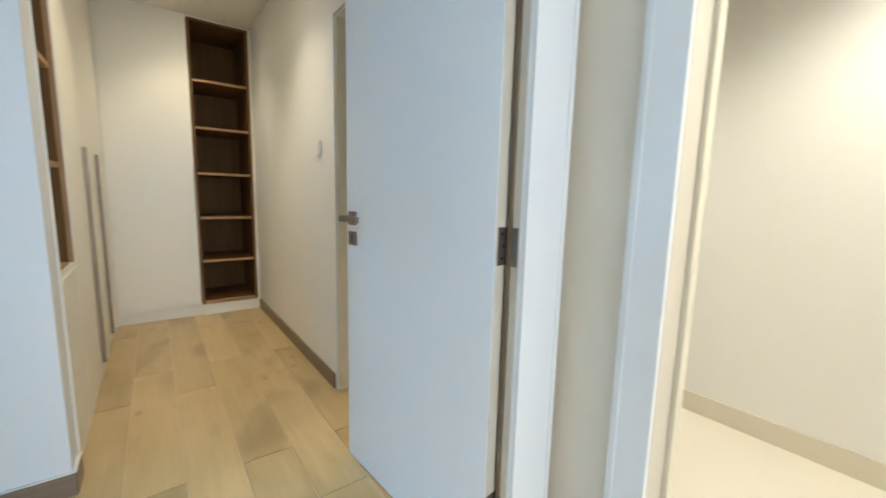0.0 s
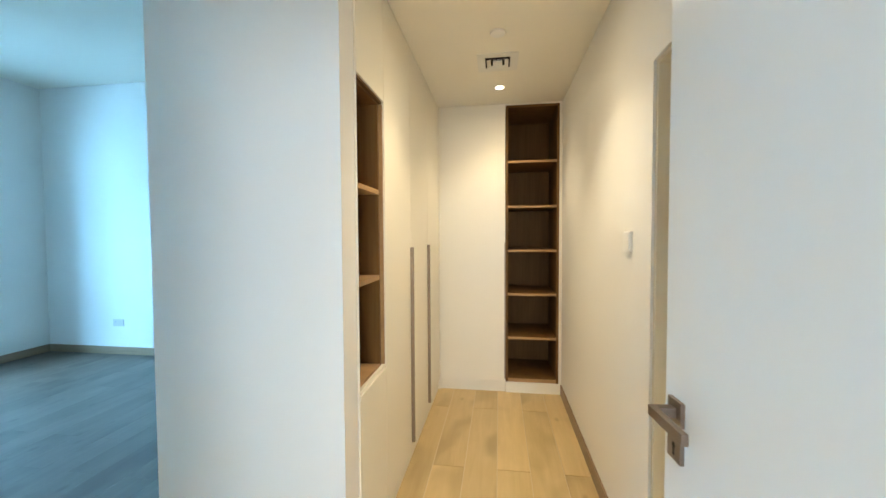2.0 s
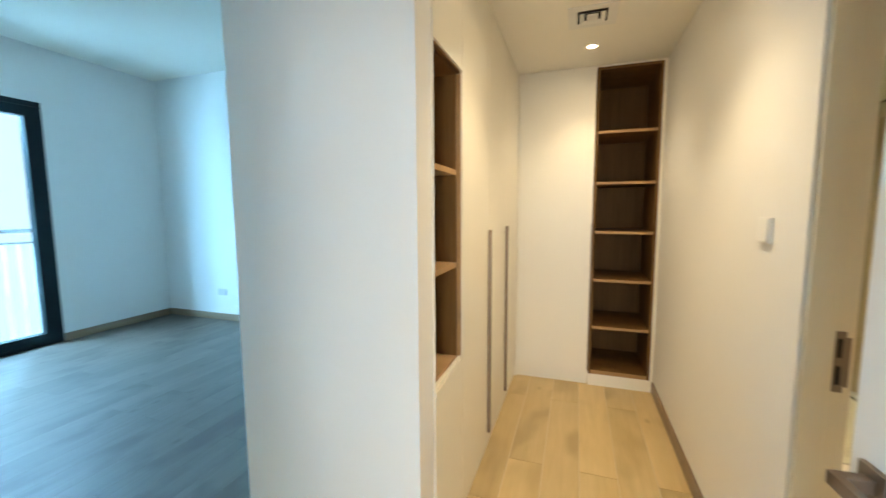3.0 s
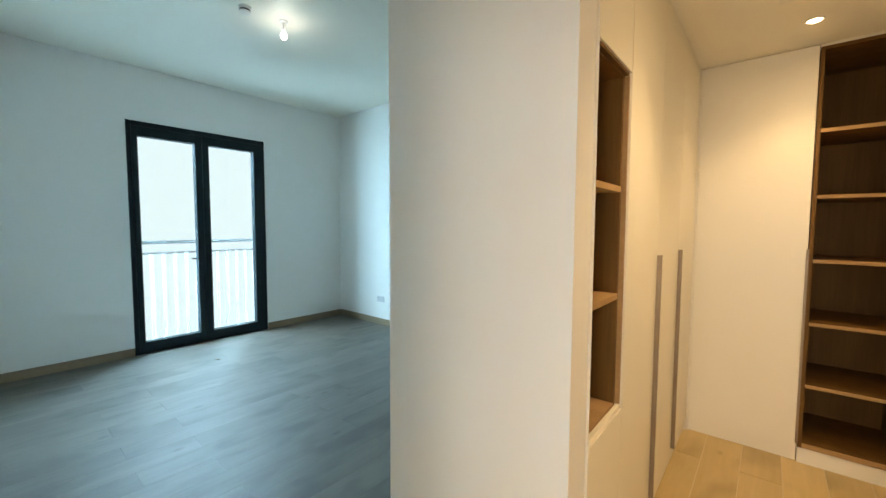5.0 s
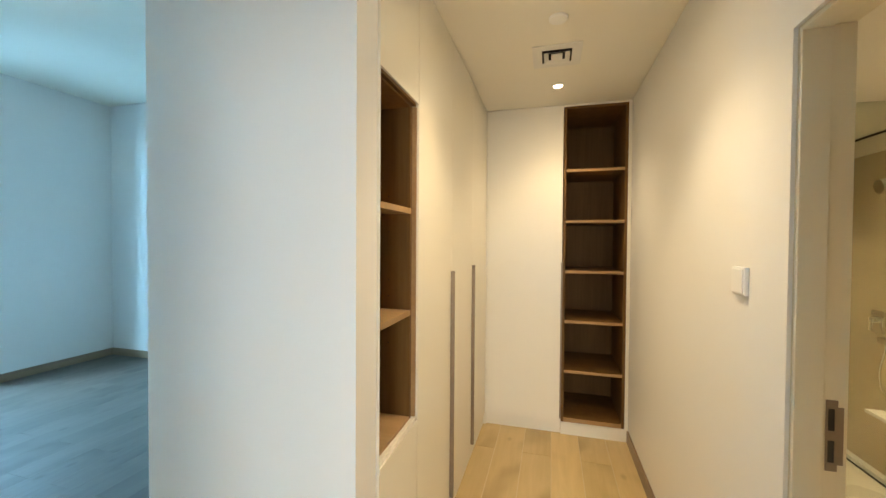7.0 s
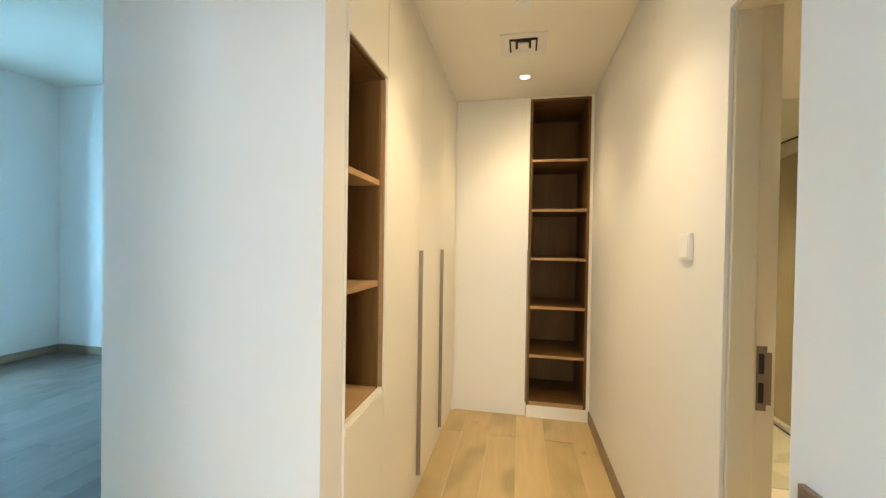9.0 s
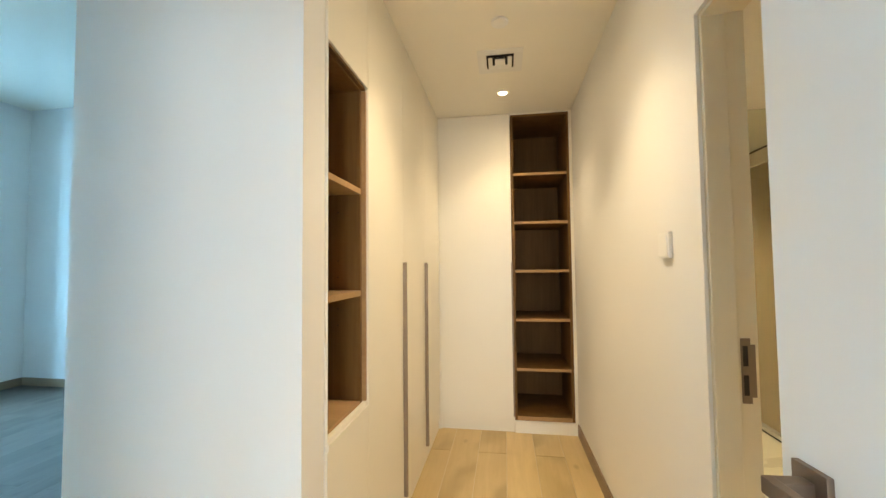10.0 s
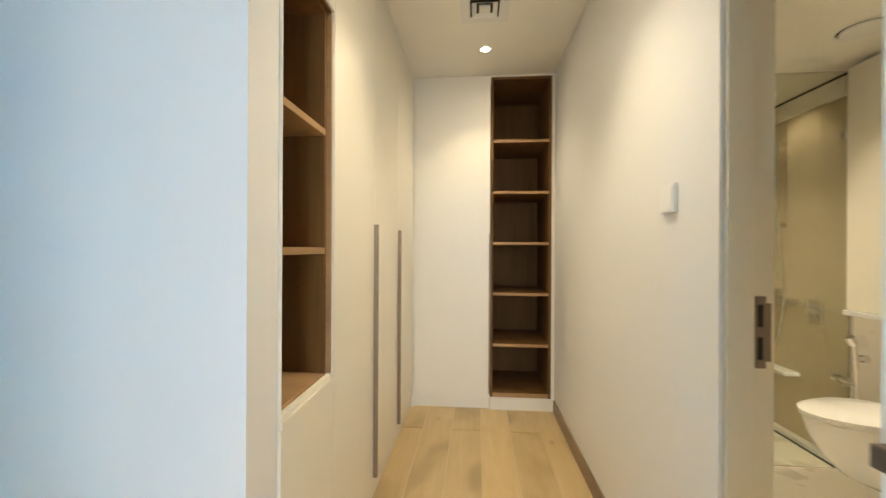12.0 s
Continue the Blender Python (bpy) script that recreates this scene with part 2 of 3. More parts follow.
def mesh_of(name, bm, mat, smooth=False):
    bmesh.ops.recalc_face_normals(bm, faces=bm.faces)
    me = bpy.data.meshes.new(name)
    bm.to_mesh(me)
    bm.free()
    me.materials.append(mat)
    if smooth:
        for p in me.polygons:
            p.use_smooth = True
        me.set_sharp_from_angle(angle=radians(35))
    return me


def part(name, bm, mat, parent, label="", smooth=False):
    ob = new(name, mesh_of(name, bm, mat, smooth))
    ob.parent = parent
    if label:
        ob["label"] = label
    return ob


def thing(name, label, category, group="", place=(0, 0, 0), kind=""):
    ob = new(name)
    ob.empty_display_size = 0.05
    ob.matrix_world = Matrix.Translation(place)
    return tagged(ob, label, category, group, kind)


def structure(name, bm, mat, label, category="wall"):
    return tagged(new(name, mesh_of(name, bm, mat)), label, category, kind="structure")


# ---- large structure ----
CZ = 2.60     # corridor ceiling
BZ = 3.25     # bedroom ceiling
RW = 1.165    # corridor wall with the bathroom doorway
EW = 4.78     # wall behind the end wardrobe
BD0, BD1, BDH = 1.36, 2.188, 2.085   # bathroom doorway

structure("wall_corridor_east", boxes((RW, RW + 0.13, 0.79, BD0, -0.05, 2.7), (RW, RW + 0.13, BD1, EW, -0.05, 2.7), (RW, RW + 0.13, BD0, BD1, BDH, 2.7), (RW, RW + 0.010, BD1 - 0.0215, BD1, -0.05, BDH), (RW, RW + 0.010, BD0, BD0 + 0.0215, -0.05, BDH), (RW, RW + 0.010, BD0 + 0.0215, BD1 - 0.0215, BDH - 0.0215, BDH)), PAINT, "smooth cream-white painted corridor wall with a doorway")
structure("wall_corridor_end", boxes((-0.69, 2.8, EW, EW + 0.12, -0.05, 2.8)), PAINT, "plain painted wall behind the wardrobes")
# wall between the hall and the bedroom lobby, with the entrance doorway
D0, D1X, DH = -0.03, 1.095, 2.10
structure("wall_entrance", boxes((-5.2, D0 - 0.02, 0.745, 0.79, -0.05, 3.4), (D1X + 0.02, 1.42, 0.745, 0.787, -0.05, 2.7), (D0 - 0.02, D1X + 0.02, 0.745, 0.79, DH + 0.02, 2.7)), PAINT, "white painted wall with the entrance doorway")
HY = 0.466    # edge of the side room doorway
# unseen opening at y -3.6 to -1.8 added to pass and shape the fill
structure("wall_hall_east", boxes((1.27, 1.39, HY, 0.745, -0.05, 2.7), (1.27, 1.39, -0.36, HY, 2.10, 2.7), (1.27, 1.39, -1.8, -0.36, -0.05, 2.7), (1.27, 1.39, -3.7, -3.6, -0.05, 2.7), (1.27, 1.39, -3.6, -1.8, -0.05, 0.3), (1.27, 1.39, -3.6, -1.8, 2.6, 2.7)), HALLBEIGE, "beige hall wall with a doorway")
structure("wall_hall_west", boxes((-2.2, -2.08, -3.6, 0.745, -0.05, 2.7)), PAINT, "plain white hall wall")
structure("wall_hall_south", boxes((-2.2, -1.2, -3.72, -3.6, -0.05, 2.7), (1.0, 1.37, -3.72, -3.6, -0.05, 2.7), (-1.2, 1.0, -3.72, -3.6, 2.62, 2.7), (-1.2, 1.0, -3.72, -3.6, -0.05, 0.35)), PAINT, "plain white wall round the living-room window")
structure("wall_partition", boxes((-0.717, 0.056, 1.963, 2.098, -0.05, 2.7)), PAINT, "white painted partition end beside the wardrobe")
structure("wall_wardrobe_back", boxes((-0.69, -0.57, 2.098, EW, -0.05, 3.4)), PAINT, "plain painted wall behind the wardrobes")
structure("wall_bulkhead", boxes((-0.69, -0.57, 0.79, 2.098, CZ + 0.03, 3.4)), PAINT, "white painted bulkhead above the lobby")
structure("wall_bedroom_north", boxes((-5.2, -0.69, 4.74, 4.86, -0.05, 3.4)), PAINT, "white painted bedroom wall")
WY0, WY1, WZ = 1.955, 3.49, 2.66
structure("wall_bedroom_west", boxes((-5.2, -5.0, 0.79, WY0, -0.05, 3.4), (-5.2, -5.0, WY1, 4.74, -0.05, 3.4), (-5.2, -5.0, WY0, WY1, WZ, 3.4)), PAINT, "white painted bedroom wall round the balcony door")
# rooms behind the two side doorways
structure("wall_powder_room", boxes((2.69, 2.81, -1.6, 1.25, -0.05, 2.7), (1.37, 2.69, -1.72, -1.6, -0.05, 2.7), (1.42, 2.69, 1.13, 1.25, -0.05, 2.7)), PAINT, "cream painted wall of the side room")
structure("wall_bathroom", boxes((1.295, 2.80, 1.25, 1.37, -0.05, 2.7), (2.68, 2.80, 1.37, 3.52, -0.05, 2.7)), CREAMTILE, "beige tiled bathroom wall")
structure("wall_shower", boxes((2.68, 2.80, 3.52, 4.78, -0.05, 2.7), (1.295, 2.68, 4.66, 4.78, -0.05, 2.7)), WETTILE, "olive-beige large-format tiled shower wall")

# ceilings; the corridor's stops short of the walls in a narrow shadow gap
G = 0.016
structure("ceiling_corridor", boxes((0.052, RW - G, 2.10, 4.20, CZ, CZ + 0.007), (-0.66, RW - G, 0.80, 2.10, CZ, CZ + 0.007), (-0.69, RW, 0.79, EW, CZ + 0.0075, CZ + 0.10)), CEIL, "smooth off-white plaster ceiling with a shadow gap", "ceiling")
structure("ceiling_hall", boxes((-2.2, 1.37, -3.72, 0.745, CZ, CZ + 0.1)), CEIL, "smooth off-white plaster ceiling", "ceiling")
structure("ceiling_bedroom", boxes((-5.0 + 0.02, -0.71, 0.81, 4.72, BZ, BZ + 0.02), (-5.0, -0.69, 0.79, 4.74, BZ + 0.026, BZ + 0.12)), CEIL, "smooth white plaster ceiling with a shadow gap", "ceiling")
structure("ceiling_powder_room", boxes((1.37, 2.81, -1.72, 1.25, 2.55, 2.65)), CEIL, "smooth white plaster ceiling", "ceiling")
structure("ceiling_bathroom", boxes((1.295, 2.80, 1.25, 4.78, 2.27, 2.62)), CEIL, "smooth white plaster bathroom ceiling", "ceiling")

# skirting
SK = 0.09
structure("baseboard_corridor", boxes((RW - 0.012, RW, BD1 + 0.01, 4.18, 0, SK), bevel=0.001), BASE, "taupe tile skirting along the corridor wall", "baseboard")
structure("baseboard_partition", boxes((-0.729, 0.068, 1.951, 1.963, 0, SK), (0.056, 0.068, 1.9635, 2.09, 0, SK), (-0.729, -0.717, 1.9635, 2.09, 0, SK)), BASE, "taupe tile skirting round the partition end", "baseboard")
structure("trim_skirting_line", boxes((-0.7305, 0.0695, 1.9495, 1.9625, SK, SK + 0.004), (0.0565, 0.0695, 1.963, 2.09, SK, SK + 0.004)), PLASTIC, "thin white line along the skirting top", "trim")
structure("baseboard_bedroom", boxes((-5.0, -4.988, 0.79, WY0 - 0.002, 0, SK), (-5.0, -4.988, WY1 + 0.002, 4.728, 0, SK), (-5.0, -0.69, 4.728, 4.74, 0, SK), (-5.0, D0 - 0.09, 0.79, 0.802, 0, SK)), BASE, "taupe tile skirting round the bedroom", "baseboard")
structure("baseboard_powder_room", boxes((2.678, 2.69, -1.6, 1.13, 0, 0.108)), material("cream_skirting", (0.68, 0.62, 0.50), 0.4, vary=0.04, scale=6), "cream tile skirting in the side room", "baseboard")

# floors
floor = structure("floor", boxes((-0.8, RW + 0.085, -3.72, EW, -0.06, -0.0035)), GROUT, "yellow oak-look porcelain plank floor with pale joints", "floor")
# grout darkened too, to carry the bedroom's dim light
bedroom_floor = structure("floor_bedroom", boxes((-5.2, -0.8, -3.72, EW, -0.06, -0.0035)), material("dimmed_grout", (0.13, 0.115, 0.095), 0.8, vary=0.1, scale=40, bump=0.2, bump_scale=500), "oak-look plank floor, dim bedroom daylight put into its grey colour, fine joints", "floor")
structure("floor_powder_room", boxes((1.25, 2.81, -1.72, 1.25, -0.06, 0.0)), material("cream_floor_tile", (0.80, 0.75, 0.65), 0.45, vary=0.012, scale=45), "plain cream porcelain tile floor", "floor")
structure("floor_bathroom", boxes((RW + 0.085, 2.80, 1.25, 4.78, -0.06, 0.0)), CREAMTILE, "plain cream porcelain tile bathroom floor", "floor")
structure("ground", boxes((-400, 400, -400, 400, -12.2, -12.0)), RENDER, "pale hazy ground far below", "ground")
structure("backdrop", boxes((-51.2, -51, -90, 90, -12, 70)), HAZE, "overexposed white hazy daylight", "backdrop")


# ---- doorways ----
def doorway(name, label, parent_axis, a0, a1, c0, c1, height, arch, sides, stop=None, mat=TRIMWHITE, lining=None):
    """A lining and architraves for an opening. parent_axis 'x': the opening runs along x from a0 to a1 in a wall from c0 to c1."""
    d = thing(name, label, "door frame", kind="structure")

    def put(nm, u0, u1, v0, v1, z0, z1, bevel=0.002):
        bm = bmesh.new()
        box(bm, *((u0, u1, v0, v1) if parent_axis == "x" else (v0, v1, u0, u1)), z0, z1, bevel)
        part(nm, bm, lining if lining and nm in ("jamb", "stop", "head") else mat, d)
    t = 0.022
    put("jamb", a0 - t, a0, c0, c1, 0, height)
    put("jamb", a1, a1 + t, c0, c1, 0, height)
    put("head", a0 - t, a1 + t, c0, c1, height, height + t)
    for face in sides:
        v0, v1 = (c0 - 0.014, c0) if face < 0 else (c1, c1 + 0.014)
        put("architrave", a0 - arch, a0 - 0.001, v0, v1, 0, height + arch)
        put("architrave", a1 + 0.001, a1 + arch, v0, v1, 0, height + arch)
        put("architrave", a0 - 0.001, a1 + 0.001, v0, v1, height + 0.001, height + arch)
        w0, w1 = (c0 - 0.017, c0 - 0.014) if face < 0 else (c1 + 0.014, c1 + 0.017)
        put("bead", a1 + arch - 0.020, a1 + arch - 0.010, w0, w1, 0, height + arch)
    if stop:
        put("stop", a0, a0 + 0.012, stop[0], stop[1], 0, height)
        put("stop", a1 - 0.012, a1, stop[0], stop[1], 0, height)
        put("stop", a0 + 0.012, a1 - 0.012, stop[0], stop[1], height - 0.012, height)
    return d


entrance = doorway("door_frame_1", "white lacquered entrance door frame with wide architraves", "x", D0, D1X, 0.745, 0.79, DH, 0.155, (-1,))
# cream lining here carries the side room's warm light in its colour
hall_frame = doorway("door_frame_2", "white lacquered frame of the side room doorway, warm light put into its lining colour", "y", -0.36, HY, 1.27, 1.39, 2.10, 0.098, (-1,), (1.355, 1.389), lining=TRIMCREAM)
bath_frame = doorway("door_frame_3", "cream lacquered bathroom door frame with a bronze strike plate", "y", BD0 + 0.022, BD1 - 0.022, RW + 0.0102, RW + 0.13, BDH - 0.022, 0.02, (), (RW + 0.0125, RW + 0.075), TRIMCREAM)


# ---- door furniture ----
def strike_plate(parent, at, along, out):
    """A bronze strike plate with two holes and a lip. at: its centre; along: the way across the jamb; out: the way it faces."""
    along, out = Vector(along), Vector(out)
    m = Matrix((along, out, Vector((0, 0, 1)))).transposed().to_4x4()
    m.translation = at
    bm = bmesh.new()
    w, h = 0.012, 0.089
    for lot in ((-w, w, 0, 0.0025, 0.068, h), (-w, w, 0, 0.0025, -0.012, 0.012), (-w, w, 0, 0.0025, -h, -0.068),
                (-w, -0.008, 0, 0.0025, 0.012, 0.068), (0.006, w, 0, 0.0025, 0.012, 0.068),
                (-w, -0.008, 0, 0.0025, -0.068, -0.012), (0.006, w, 0, 0.0025, -0.068, -0.012),
                (w, w + 0.012, -0.001, 0.0025, -0.072, 0.072)):
        box(bm, *lot)
    bmesh.ops.transform(bm, matrix=m, verts=bm.verts)
    plate = part("strike_plate", bm, BRONZE, parent, "bronze strike plate with two slots")
    bm = bmesh.new()
    for z in (0.04, -0.04):
        box(bm, -0.008, 0.006, 0.0002, 0.001, z - 0.028, z + 0.028)
    bmesh.ops.transform(bm, matrix=m, verts=bm.verts)
    part("latch_hole", bm, DARKHOLE, plate, "dark latch slots")
    return plate


strike_plate(bath_frame, (1.262, BD1 - 0.022, 1.043), (1, 0, 0), (0, -1, 0))
part("latch_plate", boxes((1.372, 1.386, HY - 0.0025, HY - 0.0001, 0.99, 1.065)), BRONZE, hall_frame, "slim bronze latch plate")


def entrance_door():
    """The leaf, built shut along -x from its hinge at the origin, then swung open."""
    door = thing("door_1", "white lacquered flush door standing wide open, bronze lever handle", "door", place=(0, 0, 0))
    width, t = 0.803, 0.042
    bm = bmesh.new()
    box(bm, -width, -0.003, -t, 0, 0.008, 2.094, 0.002)
    part("leaf", bm, DOORWHITE, door)
    # cream lipping on the hinge edge
    part("edge_lipping", boxes((-0.003, -0.0006, -t + 0.002, -0.002, 0.01, 2.09)), LIPPING, door, "beige edge lipping")
    for z in (0.26, 1.02, 1.86):
        bm = bmesh.new()
        box(bm, -0.0006, 0.0016, -0.036, -0.003, z - 0.05, z + 0.05, 0.0005)
        hinge = part("hinge", bm, BRONZE, door, "dark bronze butt hinge")
        bm = bmesh.new()
        for k in range(5):
            rod(bm, (0.003, 0.004, z - 0.05 + k * 0.02), (0.003, 0.004, z - 0.031 + k * 0.02), 0.0065, 14)
        part("knuckle", bm, BRONZE, hinge, smooth=True)
        bm = bmesh.new()
        for dz in (-0.032, 0.0, 0.032):
            rod(bm, (0.0014, -0.02 + 0.006 * (dz == 0), z + dz), (0.0024, -0.02 + 0.006 * (dz == 0), z + dz), 0.0042, 10)
        part("screw", bm, DARKHOLE, hinge, "small dark screw heads")
    for side in (-1, 1):
        y0 = -t if side < 0 else 0.0
        s = side

        def yy(a, b):
            return (y0 + s * a, y0 + s * b) if s > 0 else (y0 + s * b, y0 + s * a)
        cx = -width + 0.055
        bm = bmesh.new()
        box(bm, cx - 0.027, cx + 0.027, *yy(0, 0.009), 1.023, 1.077, 0.0012)
        ros = part("rosette", bm, BRONZE, door, "square bronze rosette")
        bm = bmesh.new()
        box(bm, cx - 0.011, cx + 0.011, *yy(0.009, 0.060), 1.039, 1.061, 0.002)
        box(bm, cx - 0.011, cx + 0.125, *yy(0.046, 0.060), 1.0385, 1.0615, 0.002)
        part("lever", bm, BRONZE, ros, "flat square bronze lever")
        bm = bmesh.new()
        box(bm, cx - 0.027, cx + 0.027, *yy(0, 0.009), 0.943, 0.997, 0.0012)
        esc = part("escutcheon", bm, BRONZE, door, "square bronze keyhole plate")
        bm = bmesh.new()
        rod(bm, (cx, y0 + s * 0.0085, 0.976), (cx, y0 + s * 0.0096, 0.976), 0.0065, 14)
        box(bm, cx - 0.0035, cx + 0.0035, *yy(0.0085, 0.0096), 0.954, 0.976)
        part("keyhole", bm, DARKHOLE, esc)
    bm = bmesh.new()
    box(bm, -width - 0.0015, -width, -t + 0.010, -0.010, 0.90, 1.12, 0.0005)
    part("lock_faceplate", bm, BRONZE, door)
    return door


leaf = entrance_door()
HINGE = (1.100, 0.800)
EDGE = (1.035, 1.601)
swing = math.degrees(math.atan2(-(EDGE[1] - HINGE[1]), -(EDGE[0] - HINGE[0])))
leaf.matrix_world = pose(HINGE[0], HINGE[1], 0, 0, 0, swing)
part("rebate", boxes((D1X - 0.001, D1X, 0.752, 0.7895, 0.0, DH - 0.014)), LIPPING, entrance, "beige rebate of the jamb")
# added brown strip: the door gap's shade put into its colour
part("gap_strip", boxes((D1X - 0.005, D1X - 0.0012, 0.776, 0.789, 0.0, DH - 0.014)), DARKBROWN, entrance, "brown strip for the shade in the door gap")
# the hinges' other leaves on the jamb
for hz in (0.26, 1.02, 1.86):
    part("hinge_leaf", boxes((D1X - 0.0035, D1X - 0.0012, 0.755, 0.792, hz - 0.05, hz + 0.05)), BRONZE, entrance, "dark bronze hinge leaf")


# ---- wardrobe along the corridor ----
WX = 0.064    # door faces
DT = 0.018


def side_unit(y0, y1, handle_y, label):
    unit = thing("wardrobe", label, "wardrobe", "fitted wardrobes", place=(0, y0, 0))
    off = -y0
    bm = boxes((-0.56, WX - DT - 0.002, y0 + off, y1 + off, 0.085, 2.5975))
    part("body", bm, LACQUER, unit)
    part("plinth", boxes((-0.5, WX - 0.014, y0 + off, y1 + off, 0, 0.085)), LACQUER, unit)
    bm = bmesh.new()
    box(bm, WX - DT, WX, y0 + 0.0015 + off, y1 - 0.0015 + off, 0.088, 2.5955, 0.0012)
    door = part("door", bm, LACQUER, unit, "cream laminate wardrobe door")
    if handle_y:
        bm = bmesh.new()
        box(bm, WX + 0.0005, WX + 0.021, handle_y - 0.013 + off, handle_y + 0.005 + off, 0.128, 1.362, 0.0012)
        part("handle", bm, PULL, door, "long bronze edge pull")
    return unit


side_unit(2.470, 3.022, 3.013, "cream laminate fitted wardrobe with a long bronze edge pull, shut")
side_unit(3.022, 3.600, 3.591, "cream laminate fitted wardrobe with a long bronze edge pull, shut")
side_unit(3.600, 4.178, None, "cream laminate fitted corner wardrobe panel without handle")


def niche_unit():
    y0, y1 = 2.100, 2.468
    n0, n1, z0, z1 = y0 + 0.004, y1 - 0.002, 0.800, 2.070
    unit = thing("wardrobe", "cream laminate wardrobe with an open oak-lined shelf niche", "wardrobe", "fitted wardrobes", place=(0, y0, 0))
    o = -y0
    part("plinth", boxes((-0.5, WX - 0.014, y0 + o, y1 + o, 0, 0.085)), LACQUER, unit)
    part("lower_body", boxes((-0.56, WX - DT - 0.002, y0 + o, y1 + o, 0.085, z0 - 0.032)), LACQUER, unit)
    part("upper_body", boxes((-0.56, WX - DT - 0.002, y0 + o, y1 + o, z1 + 0.022, 2.5975)), LACQUER, unit)
    bm = bmesh.new()
    box(bm, WX - DT, WX, y0 + 0.0015 + o, y1 - 0.0015 + o, 0.088, z0 - 0.027, 0.0012)
    part("door", bm, LACQUER, unit, "cream laminate lower door")
    bm = bmesh.new()
    box(bm, WX - DT, WX, y0 + 0.0015 + o, y1 - 0.0015 + o, z1 + 0.003, 2.578, 0.0012)
    part("door", bm, LACQUER, unit, "cream laminate upper door")
    xb, xf = -0.42, WX - 0.022
    t = 0.018
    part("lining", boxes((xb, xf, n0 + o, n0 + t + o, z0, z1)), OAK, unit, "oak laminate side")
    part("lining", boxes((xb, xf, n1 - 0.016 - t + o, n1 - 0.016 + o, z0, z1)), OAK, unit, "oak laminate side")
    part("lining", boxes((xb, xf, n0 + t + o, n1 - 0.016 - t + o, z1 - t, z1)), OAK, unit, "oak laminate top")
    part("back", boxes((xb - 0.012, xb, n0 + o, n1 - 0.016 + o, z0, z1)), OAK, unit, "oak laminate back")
    # niche floor in the pale oak: lamp light put into its colour
    part("lining", boxes((xb, xf, n0 + t + o, n1 - 0.016 - t + o, z0, z0 + t)), LITOAK, unit, "oak laminate floor, lamp light put into its colour")
    part("front_strip", boxes((xf - 0.03, WX - 0.006, n1 - 0.0155 + o, n1 - 0.0045 + o, z0 + 0.012, z1 - 0.012)), LITOAK, unit, "oak front strip")
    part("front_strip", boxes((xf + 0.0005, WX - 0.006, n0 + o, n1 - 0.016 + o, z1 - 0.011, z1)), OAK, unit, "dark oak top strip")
    part("front_frame", boxes((xf - 0.03, WX - 0.001, n1 - 0.004 + o, n1 + 0.0005 + o, z0, z1)), LACQUER, unit, "cream front edging")
    bm = bmesh.new()
    box(bm, WX - 0.019, WX - 0.003, n0 + o, n1 - 0.0165 + o, z0 - 0.024, z0 + 0.010, 0.001)
    part("sill", bm, LACQUER, unit, "cream stepped sill")
    bm = bmesh.new()
    box(bm, WX - 0.0025, WX + 0.003, n0 + o, n1 - 0.002 + o, z0 - 0.025, z0 - 0.006, 0.001)
    part("sill_bead", bm, LACQUER, unit, "cream sill bead")
    part("front_stile", boxes((WX - 0.045, WX, y0 + 0.0015 + o, n0 - 0.0002 + o, z0 - 0.0255, z1 + 0.0025)), LACQUER, unit, "cream front edging")
    for z in (1.237, 1.641):
        bm = bmesh.new()
        box(bm, xb, xf + 0.004, n0 + t + 0.001 + o, n1 - 0.016 - t - 0.001 + o, z - 0.011, z + 0.011, 0.0008)
        part("shelf", bm, LITOAK, unit, "oak laminate shelf")
    bm = bmesh.new()
    for z in (1.11, 1.175, 1.30, 1.365, 1.56, 1.70):
        for x in (-0.05, -0.33):
            rod(bm, (x, n1 - 0.016 - t - 0.0008 + o, z), (x, n1 - 0.016 - t + 0.0005 + o, z), 0.0028, 8)
    tagged(part("peg_holes", bm, DARKHOLE, unit, "row of small shelf peg holes"), kind="stuff")
    return unit


niche_unit()

# ---- wardrobe at the corridor's end ----
EY = 4.178


def end_unit():
    x0, x1 = 0.075, 0.668
    unit = thing("wardrobe", "cream laminate fitted wardrobe at the corridor end, shut", "wardrobe", "fitted wardrobes", place=(x0, EY, 0))
    part("body", boxes((0, x1 - x0, DT + 0.002, 0.58, 0.1, 2.5975)), LACQUER, unit)
    part("plinth", boxes((0, x1 - x0, 0.022, 0.5, 0, 0.1)), LACQUER, unit, "cream plinth")
    part("filler", boxes((-0.05, 0, 0.0005, 0.03, 0, 2.5985)), LACQUER, unit)
    bm = bmesh.new()
    box(bm, 0.002, x1 - x0 - 0.002, 0, DT, 0.106, 2.5955, 0.0012)
    door = part("door", bm, LACQUER, unit, "cream laminate wardrobe door")
    bm = bmesh.new()
    box(bm, x1 - x0 - 0.008, x1 - x0 + 0.004, -0.020, -0.0005, 0.13, 1.365, 0.001)
    part("handle", bm, PULL, door, "long bronze edge pull")
    return unit


